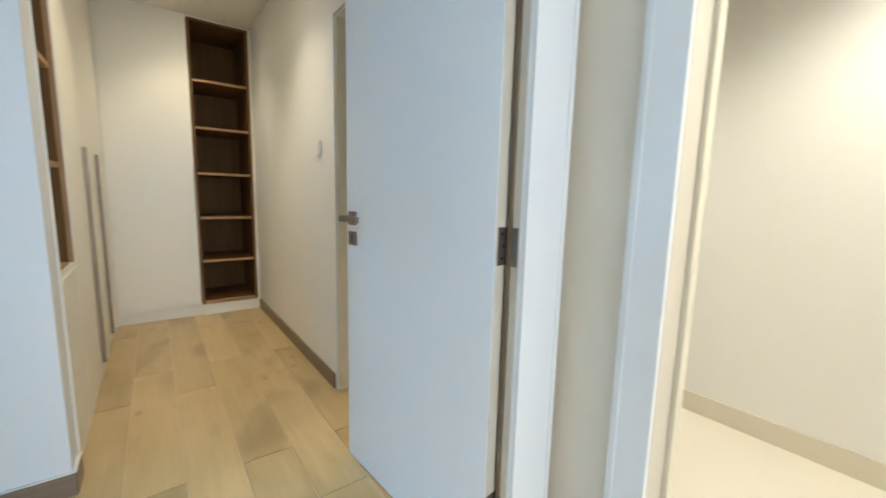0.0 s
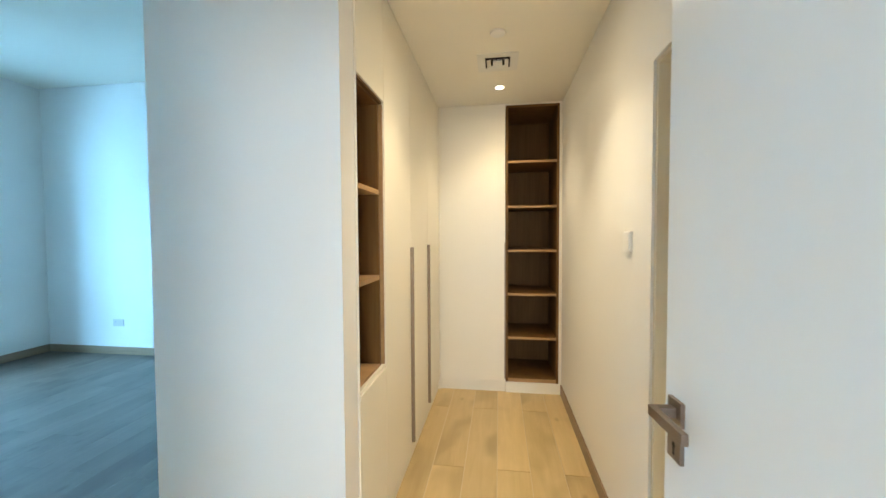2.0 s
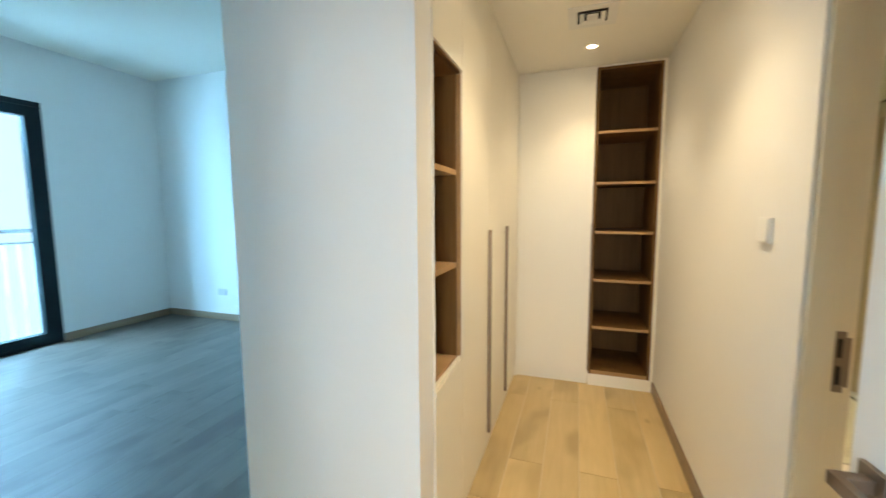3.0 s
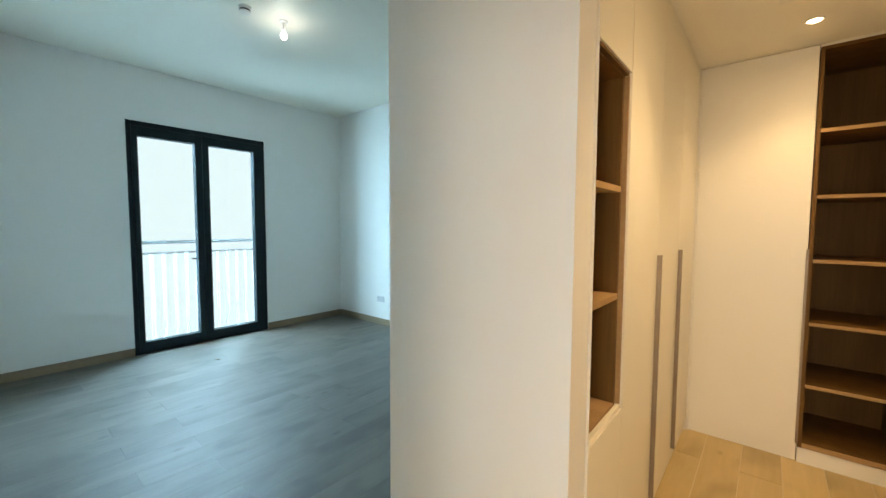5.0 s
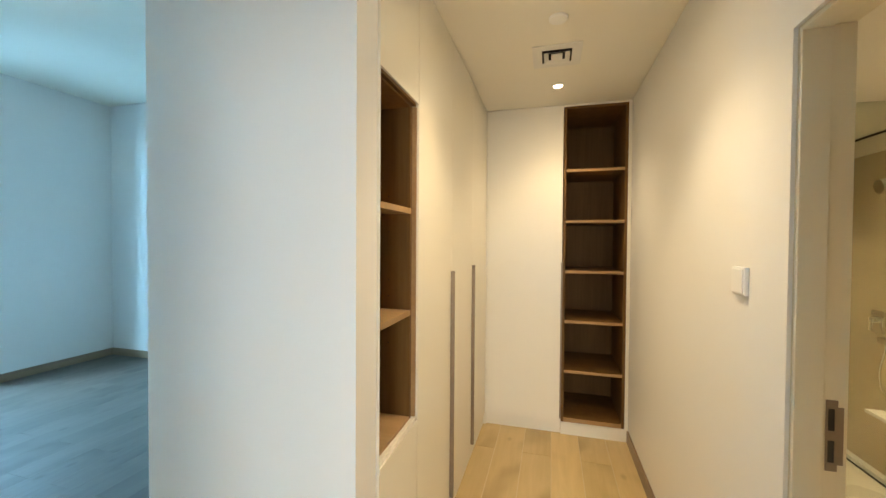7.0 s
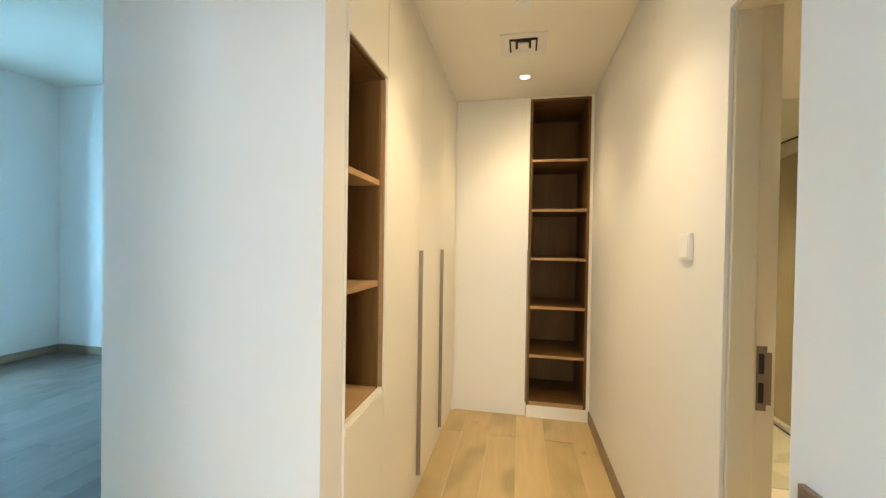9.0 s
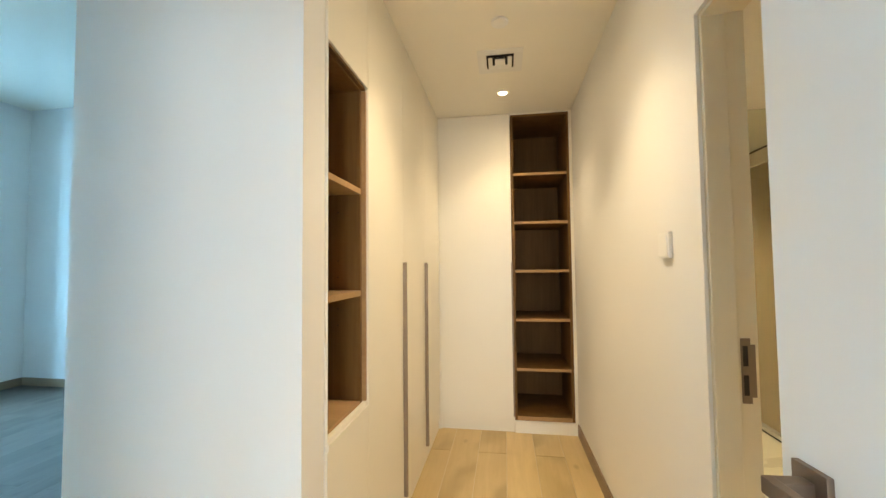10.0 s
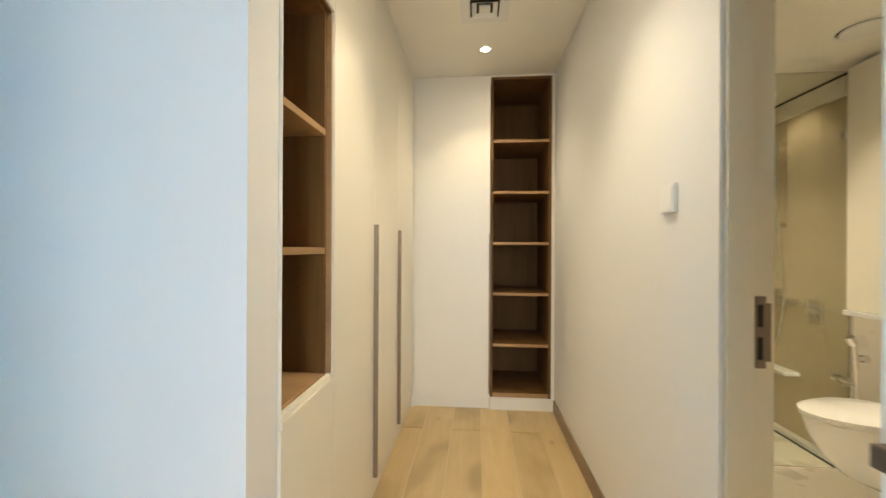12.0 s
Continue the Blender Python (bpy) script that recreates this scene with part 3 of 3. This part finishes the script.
def shelf_unit():
    x0, x1 = 0.672, 1.136
    u = thing("open_shelves", "tall open oak shelf unit with six empty compartments", "shelves", place=(x0, EY, 0))
    w, t, d = x1 - x0, 0.020, 0.58
    part("plinth", boxes((0, w + 0.026, 0.004, 0.5, 0, 0.098)), LACQUER, u, "cream plinth")
    part("filler", boxes((w, w + 0.026, 0.002, 0.03, 0.0985, 2.5975), (0, w, 0.002, 0.03, 2.583, 2.5985)), LACQUER, u, "cream filler strip")
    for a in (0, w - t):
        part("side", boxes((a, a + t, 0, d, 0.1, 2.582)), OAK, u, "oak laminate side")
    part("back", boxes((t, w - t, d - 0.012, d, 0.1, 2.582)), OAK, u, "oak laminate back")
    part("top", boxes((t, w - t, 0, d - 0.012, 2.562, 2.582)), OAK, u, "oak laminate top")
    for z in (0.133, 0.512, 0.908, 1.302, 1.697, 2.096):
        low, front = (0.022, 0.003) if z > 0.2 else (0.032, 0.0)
        # boards in the dark oak: compartment shade put into their colour
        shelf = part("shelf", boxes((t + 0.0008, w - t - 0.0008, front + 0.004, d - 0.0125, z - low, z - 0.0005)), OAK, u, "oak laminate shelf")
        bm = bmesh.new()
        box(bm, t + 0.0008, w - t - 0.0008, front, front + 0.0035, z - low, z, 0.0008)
        part("front_edge", bm, LITOAK, shelf, "oak front edge, lit tone put into its colour")
    return u


end_unit()
shelf_unit()


# ---- corridor ceiling and wall fittings ----
def downlight(place, mat_lens, r=0.042, label="small round recessed downlight, lit"):
    d = thing("downlight", label, "downlight", "recessed downlights", place=place)
    bm = bmesh.new()
    lathe(bm, [(r, 0.0), (r, -0.004), (r - 0.004, -0.006), (r - 0.011, -0.004), (r - 0.012, -0.0005)], (0, 0, 0), 32)
    part("trim_ring", bm, VENTWHITE, d, smooth=True)
    bm = bmesh.new()
    lathe(bm, [(r - 0.0125, -0.0046), (r - 0.0125, -0.0056), (r - 0.02, -0.0065)], (0, 0, 0), 24)
    part("lens", bm, mat_lens, d, "glowing lens", smooth=True)
    return d


for spot in ((0.616, 3.78), (0.606, 2.52)):
    downlight((spot[0], spot[1], CZ), LAMPGLOW)

det = thing("smoke_detector", "round white blank ceiling cover plate", "ceiling disc", place=(0.604, 2.94, CZ))
bm = bmesh.new()
lathe(bm, [(0.045, 0), (0.045, -0.008), (0.041, -0.012), (0.02, -0.0135)], (0, 0, 0), 36)
part("cover", bm, PLASTIC, det, smooth=True)


def vent(place):
    v = thing("ceiling_vent", "white square four-way ceiling air diffuser with dark slots", "air vent", place=place)
    a, b = 0.135, 0.082
    bm = boxes((-a, a, -a, -b, -0.006, 0), (-a, a, b, a, -0.006, 0), (-a, -b, -b, b, -0.006, 0), (b, a, -b, b, -0.006, 0), bevel=0.0015)
    part("frame", bm, VENTWHITE, v)
    part("throat", boxes((-b, b, -b, b, -0.003, -0.0005)), DARKHOLE, v, "dark throat")
    # nested sloping blades, one of each side of the square
    for r0, r1 in ((0.071, 0.046),):
        for k in range(4):
            bm = bmesh.new()
            q = [(-r0, -r0, -0.016), (r0, -r0, -0.016), (r1, -r1, -0.003), (-r1, -r1, -0.003)]
            lo = [bm.verts.new(p) for p in q]
            hi = [bm.verts.new((p[0], p[1] + 0.0015, p[2] + 0.0012)) for p in q]
            bm.faces.new(lo)
            bm.faces.new(hi[::-1])
            for i in range(4):
                bm.faces.new((lo[i], hi[i], hi[(i + 1) % 4], lo[(i + 1) % 4]))
            bmesh.ops.rotate(bm, verts=bm.verts, cent=(0, 0, 0), matrix=Matrix.Rotation(k * math.pi / 2, 3, "Z"))
            part("blade", bm, VENTWHITE, v)
    bm = bmesh.new()
    box(bm, -0.031, 0.031, -0.031, 0.031, -0.014, -0.003, 0.001)
    part("core", bm, VENTWHITE, v)
    return v


vent((0.602, 3.33, CZ))


def wall_switch(place, turn, w=0.086, h=0.088):
    s = thing("light_switch", "white plastic rocker light switch on the wall", "switch", "light switches")
    bm = bmesh.new()
    box(bm, -w / 2, w / 2, -0.013, 0, -h / 2, h / 2, 0.0018)
    part("plate", bm, PLASTIC, s)
    bm = bmesh.new()
    box(bm, -w / 2 + 0.006, w / 2 - 0.006, -0.0165, -0.0125, -h / 2 + 0.006, h / 2 - 0.006, 0.0015)
    part("rocker", bm, PLASTIC, s)
    s.matrix_world = pose(*place, 0, 0, turn)
    return s


wall_switch((RW, 2.408, 1.404), -90)
wall_switch((-0.33, 0.79, 1.42), 180)
wall_switch((-0.33, 0.79, 1.325), 180)


# ---- bedroom ----
def socket(place, turn):
    s = thing("wall_socket", "white double wall socket low on the bedroom wall", "socket")
    bm = bmesh.new()
    box(bm, -0.073, 0.073, -0.009, 0, -0.043, 0.043, 0.002)
    part("plate", bm, GREYPLASTIC, s)
    for x in (-0.036, 0.036):
        bm = bmesh.new()
        box(bm, x - 0.026, x + 0.026, -0.0105, -0.0085, -0.024, 0.028, 0.001)
        part("outlet", bm, GREYPLASTIC, s)
        bm = boxes((x - 0.002, x + 0.002, -0.0109, -0.0103, 0.012, 0.02), (x - 0.011, x - 0.005, -0.0109, -0.0103, -0.006, -0.003), (x + 0.005, x + 0.011, -0.0109, -0.0103, -0.006, -0.003))
        part("pin_hole", bm, DARKHOLE, s)
    s.matrix_world = pose(*place, 0, 0, turn)
    return s


socket((-3.99, 4.74, 0.385), 0)


scrap = thing("debris_scrap", "small dark scrap lying on the bedroom floor", "debris", place=(-4.165, 2.521, 0.0))
bm = bmesh.new()
box(bm, -0.022, 0.022, -0.010, 0.010, 0, 0.006, 0.002)
bmesh.ops.rotate(bm, verts=bm.verts, cent=(0, 0, 0), matrix=Matrix.Rotation(0.5, 3, "Z"))
part("scrap", bm, DARKBROWN, scrap)


def balcony_door():
    x0, x1 = -5.085, -5.005
    d = thing("balcony_door", "anthracite aluminium double balcony door, shut, glazed", "balcony door", place=(0, 0, 0))
    f = 0.045
    bm = bmesh.new()
    box(bm, x0 - 0.02, x1, WY0, WY0 + f, 0, WZ, 0.002)
    part("frame_post", bm, ALU, d)
    bm = bmesh.new()
    box(bm, x0 - 0.02, x1, WY1 - f, WY1, 0, WZ, 0.002)
    part("frame_post", bm, ALU, d)
    bm = bmesh.new()
    box(bm, x0 - 0.02, x1, WY0 + f, WY1 - f, WZ - 0.055, WZ, 0.002)
    part("frame_head", bm, ALU, d)
    bm = bmesh.new()
    box(bm, x0 - 0.02, x1, WY0 + f, WY1 - f, 0.0, 0.035, 0.002)
    part("threshold", bm, ALU, d)
    mid = (WY0 + WY1) / 2 - 0.018
    for k, (a, b) in enumerate(((WY0 + f + 0.003, mid - 0.002), (mid + 0.002, WY1 - f - 0.003))):
        w0 = a + (0.055 if k == 0 else 0.075)
        w1 = b - (0.075 if k == 0 else 0.105)
        for nm, lot in (("stile", (a, w0, 0.04, WZ - 0.06)), ("stile", (w1, b, 0.04, WZ - 0.06)), ("rail", (w0, w1, 0.04, 0.135)), ("rail", (w0, w1, 2.495, WZ - 0.06))):
            bm = bmesh.new()
            box(bm, x0, x1 + 0.012, lot[0], lot[1], lot[2], lot[3], 0.002)
            part(nm, bm, ALU, d)
        pane = part("pane", boxes((x0 + 0.03, x0 + 0.042, w0 - 0.005, w1 + 0.005, 0.13, 2.5)), PANE, d, "clear glass pane")
        pane.visible_shadow = False
        if k == 0:
            bm = bmesh.new()
            box(bm, x1 + 0.012, x1 + 0.02, b - 0.05, b - 0.025, 0.98, 1.16, 0.002)
            rod(bm, (x1 + 0.02, b - 0.037, 1.08), (x1 + 0.06, b - 0.037, 1.08), 0.008, 12)
            box(bm, x1 + 0.05, x1 + 0.064, b - 0.16, b - 0.03, 1.072, 1.09, 0.003)
            part("handle", bm, ALU, d, "dark lever handle")
    return d


balcony_door()
structure("window_reveal", boxes((-5.2, -5.09, WY1 - 0.03, WY1 - 0.0005, 0, WZ - 0.001)), PAINT, "white plaster reveal of the balcony door", "trim")

balcony = structure("balcony_floor", boxes((-6.6, -5.2, 0.6, 5.2, -0.90, -0.70)), RENDER, "pale balcony slab", "floor")


def railing():
    x = -6.45
    r = thing("balcony_railing", "pale metal balcony railing with flat bars and a grey handrail", "railing", place=(x, 2.7, -0.03))
    bm = bmesh.new()
    box(bm, -0.03, 0.03, -2.1, 2.5, 1.24, 1.285, 0.004)
    part("handrail", bm, HANDRAIL, r, "grey metal handrail")
    bm = bmesh.new()
    box(bm, -0.012, 0.012, -2.1, 2.5, 1.09, 1.115, 0.002)
    part("top_rail", bm, HANDRAIL, r, "slim grey rail")
    bm = bmesh.new()
    box(bm, -0.012, 0.012, -2.1, 2.5, -0.605, -0.58, 0.002)
    part("bottom_rail", bm, RAILPAINT, r)
    me = None
    for k in range(31):
        if me is None:
            bm = bmesh.new()
            box(bm, -0.005, 0.005, -0.027, 0.027, -0.58, 1.09)
            me = mesh_of("bar", bm, RAILPAINT)
        ob = new("bar", me)
        ob.parent = r
        ob.location = (0, -2.0 + k * 0.148, 0)
    for y in (-2.05, 2.47):
        bm = bmesh.new()
        box(bm, -0.02, 0.02, y - 0.02, y + 0.02, -0.67, 1.24, 0.002)
        part("post", bm, RAILPAINT, r)
    return r


railing()

bulb = thing("pendant_bulb", "bare lit bulb on a short ceiling lampholder", "ceiling lamp", place=(-2.80, 2.64, BZ))
bm = bmesh.new()
lathe(bm, [(0.040, 0), (0.040, -0.010), (0.017, -0.018), (0.015, -0.078)], (0, 0, 0), 24)
part("lampholder", bm, PLASTIC, bulb, "white plastic lampholder", smooth=True)
bm = bmesh.new()
lathe(bm, [(0.012, -0.078), (0.016, -0.09), (0.026, -0.11), (0.028, -0.126), (0.021, -0.144), (0.007, -0.151)], (0, 0, 0), 24)
part("bulb", bm, BULBGLOW, bulb, "glowing bulb", smooth=True)

sd = thing("smoke_alarm", "white ceiling smoke alarm with a dark band", "smoke alarm", place=(-2.83, 2.33, BZ))
bm = bmesh.new()
lathe(bm, [(0.05, 0), (0.052, -0.016), (0.046, -0.02)], (0, 0, 0), 32)
part("base", bm, PLASTIC, sd, smooth=True)
bm = bmesh.new()
lathe(bm, [(0.04, -0.021), (0.04, -0.034)], (0, 0, 0), 32)
part("grille", bm, DARKHOLE, sd, "dark sensor band", smooth=True)
bm = bmesh.new()
lathe(bm, [(0.044, -0.0345), (0.042, -0.044), (0.02, -0.050)], (0, 0, 0), 32)
part("cap", bm, PLASTIC, sd, smooth=True)


# ---- bathroom, seen through its doorway ----
def toilet(place, turn):
    t = thing("toilet", "white wall-hung ceramic toilet with the lid down", "toilet")
    # the bowl: egg-shaped rings that taper down and back towards the wall; the wall is at x = 0, the front at x = -0.52
    def ring(bm, front, back, half, z, n=28):
        vs = []
        for k in range(n):
            a = 2 * math.pi * k / n
            c = math.cos(a)
            mid = back + (front - back) * 0.42
            x = mid + (c * (front - mid) if c > 0 else -c * (back - mid))
            y = half * math.sin(a) * (1 - 0.10 * max(0, c)) if c > 0 else half * math.copysign(abs(math.sin(a)) ** 0.6, math.sin(a))
            vs.append(bm.verts.new((x, y, z)))
        return vs

    def loft(rings, bm):
        for r0, r1 in zip(rings, rings[1:]):
            for k in range(len(r0)):
                bm.faces.new((r0[k], r0[(k + 1) % len(r0)], r1[(k + 1) % len(r1)], r1[k]))
        bm.faces.new(rings[0][::-1])
        bm.faces.new(rings[-1])
        return bm
    bm = bmesh.new()
    loft([ring(bm, -0.22, 0.0, 0.10, 0.06), ring(bm, -0.33, 0.0, 0.125, 0.11), ring(bm, -0.42, 0.0, 0.15, 0.20), ring(bm, -0.48, 0.0, 0.17, 0.30), ring(bm, -0.51, 0.0, 0.178, 0.385)], bm)
    part("bowl", bm, CERAMIC, t, smooth=True)
    bm = bmesh.new()
    loft([ring(bm, -0.512, -0.05, 0.178, 0.388), ring(bm, -0.518, -0.05, 0.182, 0.395), ring(bm, -0.518, -0.05, 0.182, 0.405)], bm)
    part("seat", bm, CERAMIC, t, smooth=True)
    bm = bmesh.new()
    loft([ring(bm, -0.520, -0.05, 0.184, 0.408), ring(bm, -0.520, -0.05, 0.184, 0.418), ring(bm, -0.49, -0.06, 0.165, 0.430)], bm)
    part("lid", bm, CERAMIC, t, smooth=True)
    for y in (-0.08, 0.08):
        bm = rod(bmesh.new(), (-0.045, y - 0.02, 0.412), (-0.045, y + 0.02, 0.412), 0.012, 14)
        part("lid_hinge", bm, CHROME, t, "chrome lid hinge", smooth=True)
    t.matrix_world = pose(*place, 0, 0, turn)
    return t


toilet((2.68, 3.19, 0.045), 0)


def hose(name, points, r, parent, mat=CHROME, label=""):
    cu = bpy.data.curves.new(name, "CURVE")
    cu.dimensions, cu.bevel_depth, cu.bevel_resolution = "3D", r, 3
    sp = cu.splines.new("BEZIER")
    sp.bezier_points.add(len(points) - 1)
    for bp, p in zip(sp.bezier_points, points):
        bp.co, bp.handle_left_type, bp.handle_right_type = p, "AUTO", "AUTO"
    cu.materials.append(mat)
    ob = new(name, cu)
    ob.parent = parent
    if label:
        ob["label"] = label
    return ob


def bidet_spray():
    x, y = 2.678, 3.49
    b = thing("bidet_spray", "chrome hand spray with a hose hung beside the toilet", "bidet spray", place=(x, y, 0))
    bm = bmesh.new()
    rod(bm, (0, -0.05, 0.66), (-0.03, -0.05, 0.66), 0.022, 18)
    rod(bm, (-0.03, -0.05, 0.66), (-0.06, -0.05, 0.67), 0.014, 16)
    part("holder", bm, CHROME, b, smooth=True)
    bm = bmesh.new()
    rod(bm, (-0.055, -0.05, 0.60), (-0.065, -0.05, 0.74), 0.012, 16)
    rod(bm, (-0.065, -0.05, 0.735), (-0.085, -0.045, 0.775), 0.02, 18, 0.024)
    part("spray_head", bm, CHROME, b, smooth=True)
    bm = bmesh.new()
    rod(bm, (0, 0.02, 0.52), (-0.05, 0.02, 0.52), 0.016, 16)
    rod(bm, (-0.05, -0.03, 0.52), (-0.05, 0.06, 0.52), 0.013, 16)
    rod(bm, (-0.05, 0.06, 0.52), (-0.05, 0.085, 0.52), 0.02, 16)
    part("angle_valve", bm, CHROME, b, smooth=True)
    hose("hose", [(-0.05, -0.03, 0.51), (-0.05, -0.02, 0.40), (-0.06, -0.05, 0.33), (-0.06, -0.06, 0.45), (-0.056, -0.05, 0.60)], 0.006, b, label="flexible chrome hose")
    return b


bidet_spray()


def shower():
    # built on a wall facing -y, then turned to the wall facing -x
    s = thing("shower_set", "chrome shower rail with hand shower and mixer on the tiled wall", "shower")
    bm = bmesh.new()
    rod(bm, (0, -0.045, 1.40), (0, -0.045, 2.00), 0.010, 16)
    part("rail", bm, CHROME, s, smooth=True)
    for z in (1.42, 1.98):
        bm = bmesh.new()
        rod(bm, (0, 0, z), (0, -0.05, z), 0.016, 16)
        part("bracket", bm, CHROME, s, smooth=True)
    bm = bmesh.new()
    rod(bm, (0, -0.06, 1.74), (-0.02, -0.12, 1.90), 0.012, 16)
    rod(bm, (-0.02, -0.115, 1.885), (-0.022, -0.145, 1.88), 0.05, 24, 0.045)
    part("hand_shower", bm, CHROME, s, smooth=True)
    bm = bmesh.new()
    box(bm, -0.13, 0.13, -0.065, -0.025, 0.885, 0.925, 0.006)
    for x in (-0.09, 0.09):
        rod(bm, (x, 0, 0.905), (x, -0.03, 0.905), 0.025, 18)
    box(bm, -0.03, 0.03, -0.06, -0.03, 0.925, 0.985, 0.006)
    part("mixer", bm, CHROME, s, smooth=True)
    hose("hose", [(-0.08, -0.045, 0.885), (-0.07, -0.08, 0.66), (0.02, -0.10, 0.60), (0.10, -0.09, 0.80), (0.07, -0.08, 1.3), (0.0, -0.065, 1.74)], 0.007, s, label="flexible chrome hose")
    for x, z in ((-0.21, 1.01), (0.25, 0.86)):
        bm = bmesh.new()
        box(bm, x - 0.055, x + 0.055, -0.012, 0, z - 0.075, z + 0.075, 0.003)
        plate = part("valve_plate", bm, CHROME, s, "square chrome valve plate", smooth=True)
        bm = bmesh.new()
        rod(bm, (x, -0.012, z + 0.015), (x, -0.045, z + 0.015), 0.024, 20)
        box(bm, x - 0.008, x + 0.008, -0.055, -0.04, z - 0.055, z + 0.025, 0.003)
        part("valve_lever", bm, CHROME, plate, smooth=True)
    bm = bmesh.new()
    box(bm, -0.16, 0.13, -0.10, 0, 0.42, 0.445, 0.006)
    part("soap_shelf", bm, CERAMIC, s, "small white soap shelf")
    s.matrix_world = pose(2.68, 4.01, 0, 0, 0, -90)
    return s


shower()


def shower_screen():
    y = 3.53
    g = thing("shower_screen", "clear glass shower screen up to the ceiling", "shower screen", place=(2.68, y, 0))
    pane = part("pane", boxes((-1.05, -0.012, -0.004, 0.004, 0.012, 2.262)), SCREEN, g, "clear glass")
    pane.visible_shadow = False
    part("wall_channel", boxes((-0.012, -0.0005, -0.006, 0.006, 0.0, 2.266)), CHROME, g, "slim wall channel")
    for z in (0.5, 1.9):
        bm = bmesh.new()
        box(bm, -0.05, -0.0165, -0.012, 0.012, z - 0.02, z + 0.02, 0.002)
        part("clamp", bm, CHROME, g)
    return g


shower_screen()
drain = thing("linear_drain", "narrow dark linear shower drain along the wall", "drain", place=(2.63, 4.1, 0.0))
part("slot", boxes((-0.016, 0.0, -0.54, 0.54, 0.0005, 0.004)), DARKHOLE, drain)
part("edging", boxes((0.001, 0.0495, -0.54, 0.54, 0.0005, 0.03), bevel=0.002), CERAMIC, drain, "pale stone edging")


def mirror_cabinet():
    y0, y1, z0, z1 = 2.70, 3.448, 0.925, 2.24
    c = thing("mirror_cabinet", "tall shallow white wall cabinet with mirrored fronts above the toilet", "wall cabinet", place=(2.68, (y0 + y1) / 2, 0))
    h = (y1 - y0) / 2
    bm = bmesh.new()
    box(bm, -0.08, 0, -h, h, z0, z1, 0.002)
    part("body", bm, CERAMIC, c)
    bm = bmesh.new()
    box(bm, -0.115, 0, -h - 0.005, h + 0.005, z0 - 0.028, z0 - 0.0005, 0.003)
    part("ledge", bm, CERAMIC, c, "pale stone ledge")
    n = 3
    for k in range(n):
        a = -h + 0.002 + k * (2 * h) / n
        bm = bmesh.new()
        box(bm, -0.1, -0.0805, a, a + 2 * h / n - 0.004, z0 + 0.002, z1, 0.001)
        # last door is a mirror drawn in cream, its reflection put into the colour
        part("door", bm, MIRROR if k < n - 1 else LACQUER, c, "mirrored cabinet door" if k < n - 1 else "mirror door, its pale reflection put into a cream colour")
    return c


mirror_cabinet()
# the third fitting is added out of view for the extra shower lamp
for spot in ((2.40, 2.72), (2.49, 3.87), (1.85, 4.05)):
    downlight((spot[0], spot[1], 2.27), BATHGLOW, 0.036)

extract = thing("extract_vent", "round white ceiling extract valve with a thin dark gap", "air vent", place=(2.335, 3.085, 2.27))
bm = bmesh.new()
lathe(bm, [(0.105, 0), (0.105, -0.004), (0.100, -0.006), (0.096, -0.004), (0.095, -0.001)], (0, 0, 0), 40)
part("rim", bm, VENTWHITE, extract, smooth=True)
bm = bmesh.new()
lathe(bm, [(0.0945, -0.0008), (0.0945, -0.0014)], (0, 0, 0), 40)
part("throat", bm, DARKHOLE, extract, "dark gap")
bm = bmesh.new()
lathe(bm, [(0.084, -0.0016), (0.088, -0.006), (0.086, -0.012), (0.05, -0.016)], (0, 0, 0), 40)
part("disc", bm, VENTWHITE, extract, smooth=True)

structure("shower_top_band", boxes((2.655, 2.68, 3.545, 4.66, 2.14, 2.248)), CREAMTILE, "cream band along the top of the shower wall", "trim")
# solid dark strip, coloured as the shade of the ceiling gap
structure("trim_gap_shade", boxes((2.668, 2.68, 3.545, 4.66, 2.2485, 2.2695)), DARKHOLE, "dark strip for the shade in the gap under the shower ceiling", "trim")


# ---- plank floor ----
def planks():
    pitch, length, thick = 0.2, 1.2, 0.0035
    x_min, x_max, y_min, y_max = -5.0, RW + 0.08, -3.6, 4.74
    shapes = {}
    k = math.floor(x_min / pitch)
    while k * pitch < x_max:
        # planks beyond the lobby use the copy coloured for dim bedroom light
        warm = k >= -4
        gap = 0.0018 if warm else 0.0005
        a, b = max(k * pitch, x_min) + gap, min((k + 1) * pitch, x_max) - gap
        start = 2.99 if k % 2 else 2.62
        j = math.floor((y_min - start) / length)
        while start + j * length < y_max:
            c, d = max(start + j * length, y_min) + gap, min(start + (j + 1) * length, y_max) - gap
            if d - c > 0.03 and b - a > 0.02 and not (c > 2.1 and b < 0.0 and a > -0.69) and not (d < 0.6 and a < -2.2):
                key = (round(b - a, 4), round(d - c, 4), warm)
                if key not in shapes:
                    bm = bmesh.new()
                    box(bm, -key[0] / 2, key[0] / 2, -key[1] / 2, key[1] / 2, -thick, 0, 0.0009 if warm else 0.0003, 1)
                    shapes[key] = mesh_of("plank", bm, PLANK if warm else DIMPLANK)
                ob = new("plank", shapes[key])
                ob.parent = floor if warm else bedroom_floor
                ob.location = ((a + b) / 2, (c + d) / 2, 0)
            j += 1
        k += 1


planks()
